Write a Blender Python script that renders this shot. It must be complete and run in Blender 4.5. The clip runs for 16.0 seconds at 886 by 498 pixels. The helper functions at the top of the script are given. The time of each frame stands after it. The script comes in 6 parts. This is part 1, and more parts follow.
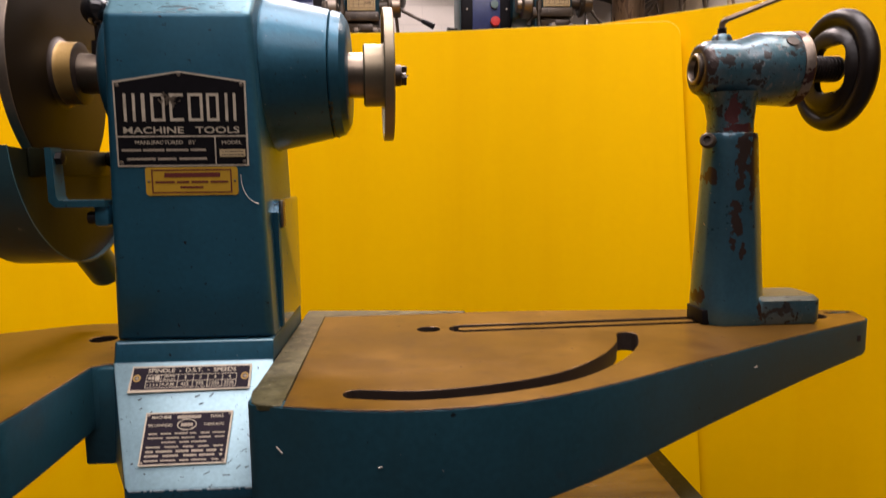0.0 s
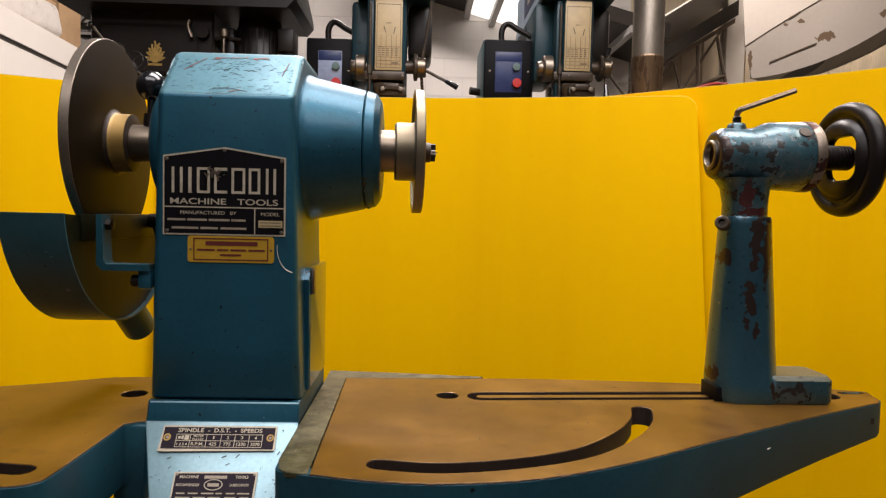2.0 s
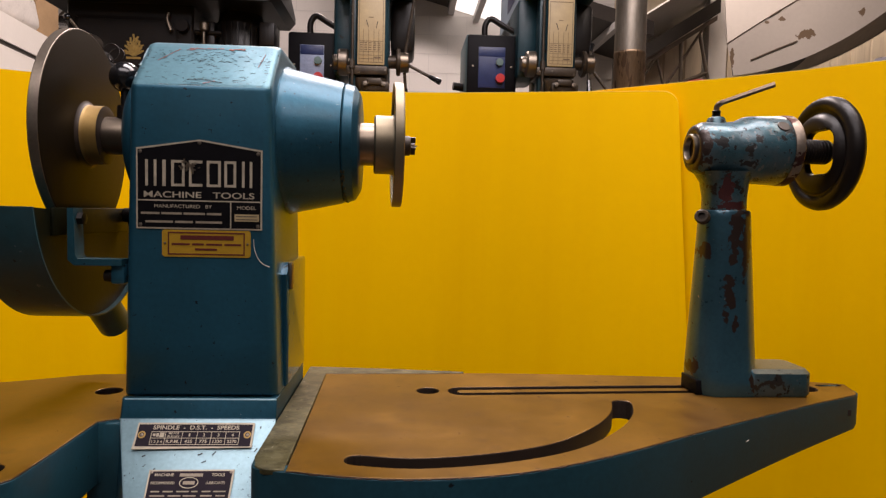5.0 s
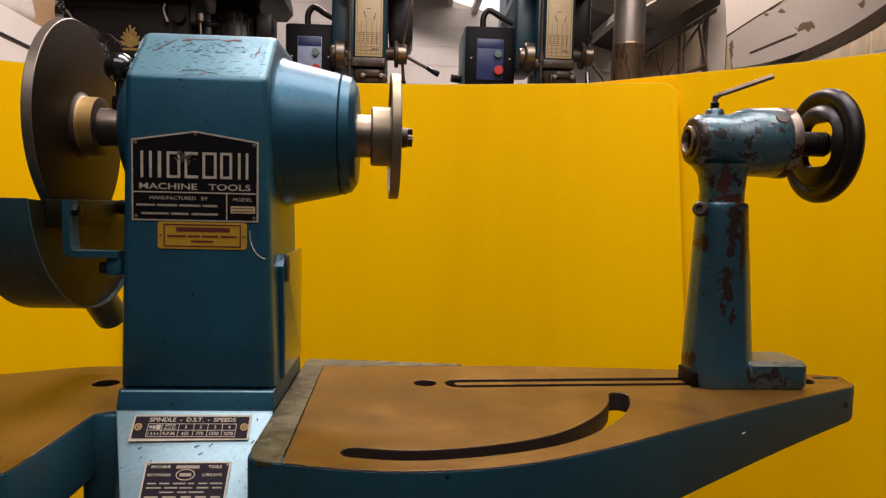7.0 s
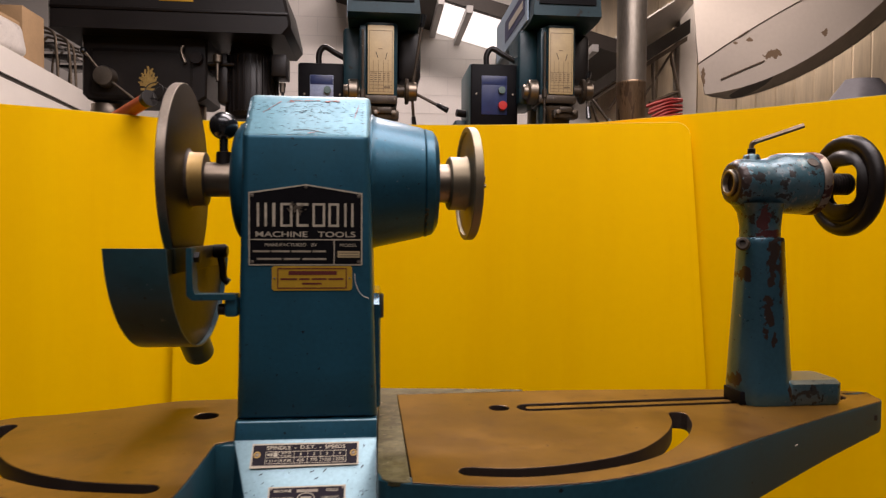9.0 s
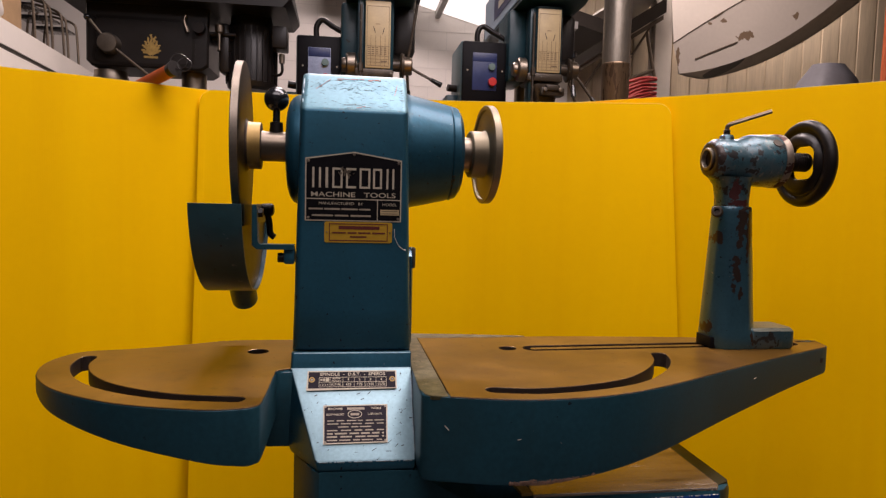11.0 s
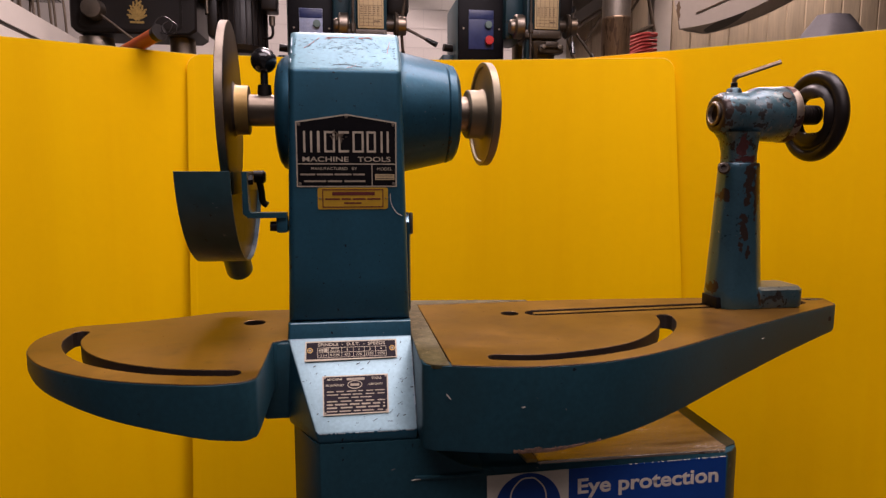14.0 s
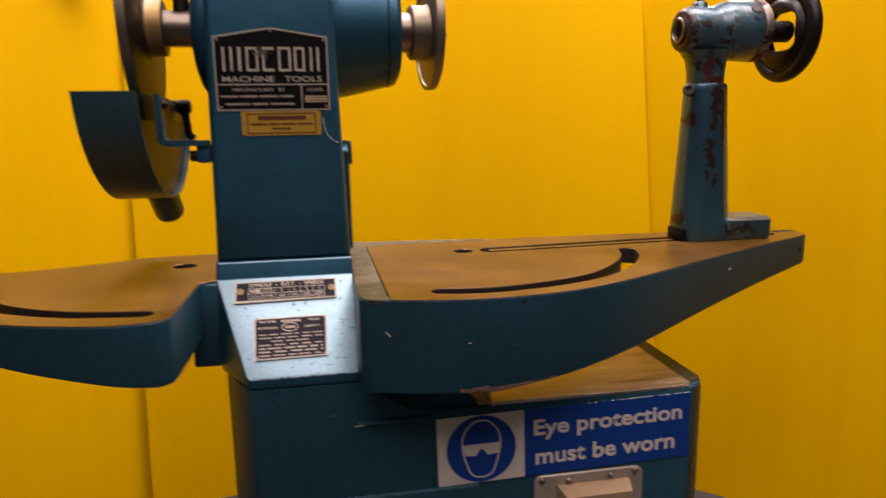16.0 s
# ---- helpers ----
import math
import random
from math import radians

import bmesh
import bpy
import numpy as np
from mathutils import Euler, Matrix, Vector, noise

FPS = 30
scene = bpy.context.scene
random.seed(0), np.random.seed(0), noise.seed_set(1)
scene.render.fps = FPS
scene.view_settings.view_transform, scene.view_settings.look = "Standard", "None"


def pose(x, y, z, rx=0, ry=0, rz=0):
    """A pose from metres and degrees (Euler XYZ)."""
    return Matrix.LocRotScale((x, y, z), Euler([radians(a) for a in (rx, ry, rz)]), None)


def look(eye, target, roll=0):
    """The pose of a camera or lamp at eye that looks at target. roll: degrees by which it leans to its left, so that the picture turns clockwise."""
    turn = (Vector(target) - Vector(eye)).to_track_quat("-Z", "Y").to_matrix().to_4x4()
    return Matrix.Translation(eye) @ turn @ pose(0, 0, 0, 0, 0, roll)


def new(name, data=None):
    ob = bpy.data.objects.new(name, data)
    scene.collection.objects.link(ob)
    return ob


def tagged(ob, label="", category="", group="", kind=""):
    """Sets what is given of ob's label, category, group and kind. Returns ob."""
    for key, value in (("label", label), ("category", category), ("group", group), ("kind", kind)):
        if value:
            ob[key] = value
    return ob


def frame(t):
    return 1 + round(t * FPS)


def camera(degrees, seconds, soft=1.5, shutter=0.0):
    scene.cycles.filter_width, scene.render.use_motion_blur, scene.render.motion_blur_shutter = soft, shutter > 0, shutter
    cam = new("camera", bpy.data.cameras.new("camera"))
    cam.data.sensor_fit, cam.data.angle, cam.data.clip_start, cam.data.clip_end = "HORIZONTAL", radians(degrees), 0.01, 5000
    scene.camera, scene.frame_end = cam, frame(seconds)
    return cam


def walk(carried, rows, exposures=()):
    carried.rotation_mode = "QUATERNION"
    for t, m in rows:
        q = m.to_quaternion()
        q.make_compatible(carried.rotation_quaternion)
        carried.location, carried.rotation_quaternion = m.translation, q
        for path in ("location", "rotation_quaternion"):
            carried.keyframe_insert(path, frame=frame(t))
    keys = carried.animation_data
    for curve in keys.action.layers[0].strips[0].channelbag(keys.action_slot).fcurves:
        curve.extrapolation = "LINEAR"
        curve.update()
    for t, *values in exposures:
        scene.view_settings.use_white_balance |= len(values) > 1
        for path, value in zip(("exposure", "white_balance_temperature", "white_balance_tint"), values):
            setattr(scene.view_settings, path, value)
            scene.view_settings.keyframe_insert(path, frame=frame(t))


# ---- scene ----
cam = camera(68.8, 16.0, soft=1.3, shutter=0.5)
PATH = [
    (0, (0.294, -0.889, 1.024), (0.407, 1.093, 0.785), -0.6),
    (0.2, (0.288, -0.894, 1.028), (0.409, 1.094, 0.847), -0.4),
    (0.3, (0.29, -0.9, 1.034), (0.416, 1.09, 0.882), 0.3),
    (0.5, (0.286, -0.911, 1.056), (0.424, 1.08, 0.928), 0.8),
    (1, (0.277, -0.929, 1.068), (0.371, 1.067, 0.981), 0.8),
    (1.5, (0.272, -0.934, 1.068), (0.347, 1.063, 0.984), 1.4),
    (2, (0.277, -0.926, 1.068), (0.348, 1.07, 0.967), 1.3),
    (2.5, (0.276, -0.932, 1.064), (0.34, 1.064, 0.96), 1.3),
    (3, (0.275, -0.93, 1.063), (0.349, 1.066, 0.958), 1.4),
    (3.5, (0.281, -0.923, 1.062), (0.374, 1.071, 0.953), 1.3),
    (4, (0.286, -0.919, 1.064), (0.402, 1.075, 0.954), 1.1),
    (6.5, (0.285, -0.918, 1.064), (0.399, 1.075, 0.941), 1.4),
    (7, (0.288, -0.916, 1.063), (0.41, 1.076, 0.93), 1.3),
    (7.5, (0.29, -0.914, 1.061), (0.421, 1.078, 0.927), 1.5),
    (8, (0.271, -0.913, 1.069), (0.395, 1.08, 0.962), 1.3),
    (8.2, (0.25, -0.919, 1.066), (0.383, 1.075, 0.993), 1.4),
    (8.3, (0.236, -0.93, 1.07), (0.383, 1.063, 1.001), 1.2),
    (8.5, (0.198, -0.945, 1.08), (0.363, 1.046, 1.003), 1.2),
    (8.7, (0.16, -0.966, 1.089), (0.336, 1.026, 1.038), 0.7),
    (10.8, (0.0, -1.175, 1.068), (0.275, 0.802, 0.933), 1.3),
    (11, (-0.003, -1.175, 1.068), (0.278, 0.801, 0.931), 1.4),
    (11.5, (-0.002, -1.161, 1.07), (0.288, 0.811, 0.909), 1.4),
    (12, (0.002, -1.157, 1.068), (0.284, 0.814, 0.881), 1.1),
    (12.5, (-0.002, -1.155, 1.069), (0.272, 0.818, 0.882), 1.1),
    (13, (-0.003, -1.154, 1.07), (0.268, 0.817, 0.873), 0.7),
    (13.5, (-0.002, -1.15, 1.072), (0.269, 0.821, 0.862), 0.3),
    (14, (0.006, -1.138, 1.066), (0.285, 0.827, 0.819), 0.1),
    (14.5, (0.016, -1.127, 1.061), (0.301, 0.835, 0.793), -0.3),
    (15, (0.023, -1.115, 1.044), (0.301, 0.842, 0.743), -0.5),
    (15.2, (0.024, -1.108, 1.023), (0.301, 0.85, 0.726), -0.6),
    (15.5, (0.035, -1.098, 1.029), (0.324, 0.854, 0.703), -0.7),
    (15.7, (0.041, -1.087, 1.004), (0.336, 0.866, 0.691), -1.3),
    (15.8, (0.051, -1.081, 0.999), (0.36, 0.871, 0.69), -1.4),
    (15.9, (0.063, -1.073, 0.995), (0.384, 0.873, 0.666), -1.5),
    (16, (0.078, -1.064, 0.999), (0.415, 0.874, 0.638), -1.0),
]
EXPOSURES = [(0.0, -0.13, 7000, 24), (1.0, -0.13, 6800, 16), (1.5, -0.15, 6800, 15), (2.05, -0.17, 6800, 15), (2.45, -0.39, 6950, 21), (3.5, -0.39, 7000, 22), (7.5, -0.39, 7000, 22), (8.5, -0.4, 7000, 22), (11.0, -0.43, 7000, 26), (12.5, -0.45, 7050, 29), (14.0, -0.44, 7100, 34), (15.5, -0.19, 7150, 33), (16.0, -0.17, 7150, 32)]
walk(cam, [(t, look(eye, target, roll)) for t, eye, target, roll in PATH], EXPOSURES)


# ---------------------------------------------------------------- light
world = bpy.data.worlds.new("world")
scene.world = world
world.use_nodes = True
wn = world.node_tree.nodes
sky = wn.new("ShaderNodeTexSky")
sky.sky_type, sky.sun_disc, sky.sun_elevation, sky.sun_rotation = "NISHITA", False, radians(35), radians(200)
wn["Background"].inputs["Strength"].default_value = 0.012
world.node_tree.links.new(sky.outputs[0], wn["Background"].inputs["Color"])

ROOF = 5.2


def unseen_light(x, y, z, length, width, watts, colour, turn=0.0):
    """An area lamp out of view, facing down; fitting() adds its housing."""
    lamp = bpy.data.lights.new("unseen_lamp", "AREA")
    lamp.shape, lamp.size, lamp.size_y, lamp.energy, lamp.color = "RECTANGLE", length, width, watts, colour
    ob = new("unseen_lamp", lamp)
    ob.matrix_world = pose(x, y, z, 0, 0, turn)
    return ob


# Two lamps follow reflections on the sloping faces; their wide sizes are added.
unseen_light(0.10, -1.9, 3.35, 3.0, 1.5, 82, (0.97, 0.97, 1.0))
unseen_light(0.75, 0.10, 3.6, 2.4, 1.2, 156, (0.97, 0.97, 1.0))
# Unseen lamps added to brighten the right side, back wall and far hall.
unseen_light(2.6, -0.3, 3.9, 1.6, 0.3, 36, (1.0, 0.90, 0.78), 90)
unseen_light(0.2, 4.8, 6.2, 2.4, 0.3, 640, (1.0, 0.93, 0.89))
unseen_light(7.5, 9.0, 7.9, 3.0, 0.6, 400, (1.0, 0.90, 0.80))
unseen_light(10.8, 14.2, 8.2, 3.0, 0.4, 300, (1.0, 0.90, 0.78))
unseen_light(5.4, 12.0, 7.0, 1.8, 0.3, 170, (1.0, 0.90, 0.78))


# ---------------------------------------------------------------- materials
class Mat:
    """A procedural material: base colour with blotches and fine grain, roughness, bump; then optional chips."""

    def __init__(self, name, colour, rough=0.5, metal=0.0, vary=0.15, scale=6.0, grain=90.0, bump=0.05, coat=0.0, stretch=(1, 1, 1), rough_vary=0.12, spec=0.5):
        self.m = bpy.data.materials.new(name)
        self.m.use_nodes = True
        self.t = self.m.node_tree
        self.b = self.t.nodes["Principled BSDF"]
        self.b.inputs["Metallic"].default_value = metal
        self.b.inputs["Coat Weight"].default_value = coat
        self.b.inputs["Coat Roughness"].default_value = 0.17
        self.b.inputs["Specular IOR Level"].default_value = spec
        self.co = self.node("ShaderNodeTexCoord").outputs["Object"]
        mp = self.node("ShaderNodeMapping")
        mp.inputs["Scale"].default_value = stretch
        self.link(self.co, mp.inputs[0])
        self.vec = mp.outputs[0]
        big, fine = self.noise(scale, 4), self.noise(grain, 3)
        both = self.math("ADD", self.math("MULTIPLY", big, 0.65), self.math("MULTIPLY", fine, 0.35))
        lo = tuple(c * (1 - vary) for c in colour)
        hi = tuple(min(1, c * (1 + vary)) for c in colour)
        self.colour = self.ramp(both, [(0.3, lo), (0.7, hi)])
        self.link(self.colour, self.b.inputs["Base Color"])
        self.rough = self.math("ADD", self.math("MULTIPLY", self.math("SUBTRACT", both, 0.5), rough_vary * 2), rough)
        self.link(self.rough, self.b.inputs["Roughness"])
        self.height = self.math("ADD", self.math("MULTIPLY", big, 0.4), self.math("MULTIPLY", fine, 0.6))
        self.bump_node = self.node("ShaderNodeBump")
        self.bump_node.inputs["Strength"].default_value = bump
        self.bump_node.inputs["Distance"].default_value = 0.004
        self.link(self.height, self.bump_node.inputs["Height"])
        self.link(self.bump_node.outputs[0], self.b.inputs["Normal"])

    def node(self, kind):
        return self.t.nodes.new(kind)

    def link(self, a, b):
        self.t.links.new(a, b)

    def noise(self, scale, detail=3, vec=None, rough=0.55):
        n = self.node("ShaderNodeTexNoise")
        n.inputs["Scale"].default_value, n.inputs["Detail"].default_value, n.inputs["Roughness"].default_value = scale, detail, rough
        self.link(vec or self.vec, n.inputs["Vector"])
        return n.outputs["Fac"]

    def math(self, op, a, b=0.0, clamp=False):
        n = self.node("ShaderNodeMath")
        n.operation, n.use_clamp = op, clamp
        for k, v in enumerate((a, b)):
            if isinstance(v, (int, float)):
                n.inputs[k].default_value = v
            else:
                self.link(v, n.inputs[k])
        return n.outputs[0]

    def ramp(self, fac, stops):
        n = self.node("ShaderNodeValToRGB")
        n.color_ramp.elements[0].position, n.color_ramp.elements[1].position = stops[0][0], stops[-1][0]
        n.color_ramp.elements[0].color, n.color_ramp.elements[1].color = (*stops[0][1], 1), (*stops[-1][1], 1)
        for p, c in stops[1:-1]:
            n.color_ramp.elements.new(p).color = (*c, 1)
        self.link(fac, n.inputs[0])
        return n.outputs[0]

    def over(self, mask, colour, rough=None, metal=None):
        """Lays another colour over the base where mask is 1."""
        mix = self.node("ShaderNodeMix")
        mix.data_type = "RGBA"
        self.link(mask, mix.inputs["Factor"])
        self.link(self.colour, mix.inputs["A"])
        if isinstance(colour, tuple):
            mix.inputs["B"].default_value = (*colour, 1)
        else:
            self.link(colour, mix.inputs["B"])
        self.colour = mix.outputs["Result"]
        self.link(self.colour, self.b.inputs["Base Color"])
        if rough is not None:
            inv = self.math("SUBTRACT", 1.0, mask)
            self.rough = self.math("ADD", self.math("MULTIPLY", self.rough, inv), self.math("MULTIPLY", mask, rough))
            self.link(self.rough, self.b.inputs["Roughness"])
        self.height = self.math("SUBTRACT", self.height, self.math("MULTIPLY", mask, 0.9))
        self.link(self.height, self.bump_node.inputs["Height"])
        return self

    def chips(self, scale, threshold, colour, rough=0.7, stretch=None):
        """Small flakes of missing paint, where a noise passes a threshold."""
        vec = self.vec
        if stretch:
            mp = self.node("ShaderNodeMapping")
            mp.inputs["Scale"].default_value = stretch
            self.link(self.co, mp.inputs[0])
            vec = mp.outputs[0]
        n = self.noise(scale, 5, vec, 0.62)
        mask = self.math("MULTIPLY", self.math("SUBTRACT", n, threshold), 60.0, True)
        return self.over(mask, colour, rough)

    def smudge(self, scale, low, high, colour, strength=0.7, stretch=(1, 1, 1)):
        """Broad soft stains where a noise rises from low to high."""
        mp = self.node("ShaderNodeMapping")
        mp.inputs["Scale"].default_value = stretch
        self.link(self.co, mp.inputs[0])
        n = self.noise(scale, 4, mp.outputs[0], 0.6)
        mask = self.math("MULTIPLY", self.math("DIVIDE", self.math("SUBTRACT", n, low), high - low, True), strength)
        keep = self.height
        self.over(mask, colour)
        self.height = keep
        self.link(self.height, self.bump_node.inputs["Height"])
        return self

    def patch(self, centre, size, colour, rough=0.75, ragged=0.5, detail=45.0):
        """One worn patch of its own shape: an uneven ellipsoid round centre."""
        sub = self.node("ShaderNodeVectorMath")
        sub.operation = "SUBTRACT"
        self.link(self.co, sub.inputs[0])
        sub.inputs[1].default_value = centre
        div = self.node("ShaderNodeVectorMath")
        div.operation = "DIVIDE"
        self.link(sub.outputs[0], div.inputs[0])
        div.inputs[1].default_value = size
        ln = self.node("ShaderNodeVectorMath")
        ln.operation = "LENGTH"
        self.link(div.outputs[0], ln.inputs[0])
        n = self.noise(detail, 4, self.co)
        edge = self.math("ADD", ln.outputs["Value"], self.math("MULTIPLY", self.math("SUBTRACT", n, 0.5), ragged * 3))
        mask = self.math("MULTIPLY", self.math("SUBTRACT", 1.0, edge), 14.0, True)
        return self.over(mask, colour, rough)


RUST = (0.030, 0.016, 0.012)
BLUE = (0.0138, 0.106, 0.166)
blue = Mat("blue_hammered_enamel", BLUE, 0.42, 0.65, 0.22, 5, 140, 0.06, coat=0.35).smudge(7, 0.50, 0.72, (0.020, 0.090, 0.125), 0.5).chips(85, 0.655, (0.008, 0.009, 0.010), 0.5).chips(120, 0.675, (0.006, 0.007, 0.008), 0.5)
# Overhead lamp's sheen painted in as a paler blue; the chips are wear.
blue_top = Mat("worn_sheen_blue_enamel", (0.086, 0.200, 0.242), 0.50, 0.55, 0.24, 9, 160, 0.06, coat=0.2).smudge(30, 0.50, 0.68, (0.050, 0.140, 0.180), 0.6).chips(95, 0.665, (0.016, 0.022, 0.026), 0.6, (0.35, 1, 1))
# Pale colour stands in for lamp glare on the sloping base face.
blue_glare = Mat("lamp_glare_blue_enamel", (0.290, 0.460, 0.515), 0.40, 0.5, 0.22, 9, 170, 0.06, coat=0.15).chips(110, 0.66, (0.05, 0.06, 0.065), 0.5).chips(38, 0.70, (0.020, 0.06, 0.09), 0.5)
blue_dark = Mat("dark_blue_enamel", (0.0100, 0.0520, 0.072), 0.44, 0.0, 0.30, 3, 120, 0.05, spec=0.15).smudge(4, 0.60, 0.74, (0.042, 0.034, 0.028), 0.6, (1, 1, 1.6)).smudge(6, 0.48, 0.72, (0.014, 0.038, 0.044), 0.6, (1, 1, 0.5)).chips(55, 0.70, (0.006, 0.008, 0.010), 0.5).chips(40, 0.72, (0.16, 0.16, 0.15), 0.5)
blue_tail = Mat("chipped_blue_enamel", (0.036, 0.100, 0.124), 0.36, 0.45, 0.35, 14, 150, 0.24, coat=0.45).smudge(22, 0.45, 0.65, (0.095, 0.125, 0.135), 0.7).chips(70, 0.60, (0.13, 0.15, 0.155), 0.4, (1, 1, 0.6)).chips(26, 0.585, (0.028, 0.026, 0.025), 0.45).chips(48, 0.600, (0.020, 0.018, 0.018), 0.45).chips(70, 0.65, RUST).chips(110, 0.64, (0.012, 0.014, 0.016))
blue_pillar = Mat("blue_enamel_with_rust_patches", (0.028, 0.094, 0.130), 0.31, 0.5, 0.26, 9, 150, 0.10, coat=0.7).chips(70, 0.665, (0.012, 0.014, 0.016)).chips(85, 0.695, (0.30, 0.28, 0.25)).chips(34, 0.68, RUST)
# Paler grey-green with dark specks, for the foot's upward faces.
foot_top = Mat("specked_grey_green_enamel", (0.100, 0.112, 0.088), 0.40, 0.3, 0.30, 20, 150, 0.10, coat=0.2).chips(70, 0.63, (0.020, 0.018, 0.014), 0.5, (0.6, 1, 1))
for centre, size in (((0.826, 0.095, 1.050), (0.013, 0.05, 0.044)), ((0.818, 0.088, 0.939), (0.0105, 0.05, 0.040)), ((0.782, 0.128, 1.008), (0.008, 0.025, 0.014)), ((0.845, 0.11, 1.030), (0.010, 0.05, 0.055)), ((0.822, 0.09, 0.998), (0.009, 0.05, 0.011)), ((0.832, 0.09, 0.889), (0.006, 0.05, 0.019)),
                     ((0.806, 0.10, 1.113), (0.010, 0.03, 0.022)), ((0.815, 0.10, 1.086), (0.030, 0.05, 0.007)), ((0.876, 0.10, 0.795), (0.016, 0.04, 0.020)), ((0.757, 0.13, 1.18), (0.016, 0.06, 0.045)), ((0.777, 0.14, 0.812), (0.005, 0.03, 0.014)), ((0.843, 0.14, 1.02), (0.006, 0.10, 0.060))):
    (blue_pillar if centre[2] < 1.06 else blue_tail).patch(centre, size, (0.075, 0.018, 0.018) if 1.08 < centre[2] < 1.12 else RUST, 0.5, 0.9, 75.0)
blue.b.inputs["Coat Roughness"].default_value = 0.28
# Darker copy of the blue enamel: shade on housing and base in the colour.
blue_shaded = Mat("shaded_blue_cast_enamel", (0.010, 0.078, 0.122), 0.47, 0.6, 0.30, 6, 140, 0.12, coat=0.25, spec=0.4).smudge(10, 0.48, 0.70, (0.008, 0.058, 0.082), 0.6).chips(110, 0.655, (0.008, 0.009, 0.010), 0.5).chips(130, 0.70, (0.20, 0.24, 0.25), 0.4)
blue_gloss = Mat("glossy_blue_sheet_enamel", BLUE, 0.22, 0.6, 0.15, 5, 140, 0.02, coat=1.0).chips(60, 0.63, (0.010, 0.009, 0.008), 0.5)
blue_shaded.b.inputs["Coat Roughness"].default_value = 0.2
blue_gloss.b.inputs["Coat Roughness"].default_value = 0.08
hood_blue = Mat("mottled_old_blue_enamel", (0.0090, 0.050, 0.062), 0.40, 0.1, 0.45, 9, 60, 0.05, coat=0.05, spec=0.4).smudge(6, 0.42, 0.66, (0.034, 0.072, 0.084), 0.6, (1, 1, 0.6)).chips(30, 0.66, (0.10, 0.13, 0.14), 0.4).chips(70, 0.66, (0.010, 0.012, 0.012), 0.5)
steel = Mat("turned_steel", (0.23, 0.184, 0.140), 0.38, 1, 0.12, 8, 300, 0.02)
face_steel = Mat("dull_turned_steel", (0.225, 0.184, 0.126), 0.46, 0.9, 0.12, 8, 300, 0.02)
dull_steel = Mat("dull_steel", (0.24, 0.20, 0.16), 0.42, 1, 0.25, 10, 220, 0.03)
# Hood's right side and strap: shade and yellow reflection put into the colour.
hood_shade = Mat("shaded_hood_sheet", (0.006, 0.007, 0.003), 0.42, 0, 0.5, 12, 90, 0.06, spec=0.16).smudge(14, 0.48, 0.70, (0.016, 0.014, 0.004), 0.7)
old_steel = Mat("tarnished_steel_disc", (0.012, 0.0075, 0.0035), 0.44, 0.25, 0.30, 5, 240, 0.02, spec=0.08)
# The collar's yellow stands in for the reflection of the yellow sheets.
bronze = Mat("yellow_tinted_metal", (0.34, 0.205, 0.055), 0.45, 0.35, 0.18, 10, 150, 0.03)
bronze_brown = Mat("browned_brass", (0.045, 0.030, 0.018), 0.5, 0.2, 0.3, 40, 200, 0.05)
iron_black = Mat("black_iron", (0.008, 0.0055, 0.0045), 0.38, 0, 0.35, 12, 160, 0.10, spec=0.25)
plastic_black = Mat("black_bakelite", (0.010, 0.010, 0.011), 0.15, 0, 0.15, 10, 150, 0.01, coat=0.5)
bed_top = Mat("brown_lacquered_cast_iron", (0.142, 0.070, 0.012), 0.33, 0.32, 0.40, 4.5, 75, 0.03, spec=0.25).smudge(3.2, 0.46, 0.66, (0.060, 0.026, 0.006), 0.75).smudge(6.0, 0.50, 0.74, (0.19, 0.104, 0.030), 0.45).smudge(26, 0.55, 0.75, (0.050, 0.024, 0.010), 0.5).chips(75, 0.70, (0.045, 0.022, 0.010), 0.5)
# Dark iron with the shade of slots, bore and neck in its colour.
slot_dark = Mat("shade_dark_iron", (0.030, 0.018, 0.012), 0.55, 0.2, 0.3, 20, 150, 0.05)
bare_iron = Mat("bare_grimy_cast_iron", (0.066, 0.058, 0.026), 0.5, 0.2, 0.6, 22, 120, 0.20, spec=0.3).smudge(26, 0.45, 0.62, (0.026, 0.023, 0.008), 0.8).smudge(40, 0.50, 0.64, (0.120, 0.105, 0.055), 0.7).chips(60, 0.64, (0.045, 0.036, 0.018), 0.6).chips(90, 0.67, (0.22, 0.20, 0.15), 0.5)
yellow = Mat("yellow_fluted_plastic_sheet", (0.88, 0.486, 0.0), 0.62, 0, 0.022, 0.9, 25, 0.0, spec=0.06)
yellow.smudge(1.6, 0.45, 0.68, (0.82, 0.425, 0.0), 0.45, (3, 3, 0.25)).smudge(4.0, 0.5, 0.75, (0.90, 0.520, 0.0), 0.4, (4, 4, 0.12)).chips(11, 0.79, (0.18, 0.09, 0.01), 0.7)
# faint upright flutes of the plastic sheet
wave = yellow.node("ShaderNodeTexWave")
wave.bands_direction = "X"
wave.inputs["Scale"].default_value, wave.inputs["Distortion"].default_value = 60.0, 0.0
yellow.link(yellow.co, wave.inputs["Vector"])
yellow.link(wave.outputs["Fac"], yellow.bump_node.inputs["Height"])
yellow.bump_node.inputs["Strength"].default_value, yellow.bump_node.inputs["Distance"].default_value = 0.045, 0.002
yellow_edge = Mat("pale_cut_plastic_edge", (0.92, 0.66, 0.10), 0.5, 0, 0.05, 5, 60, 0.02)
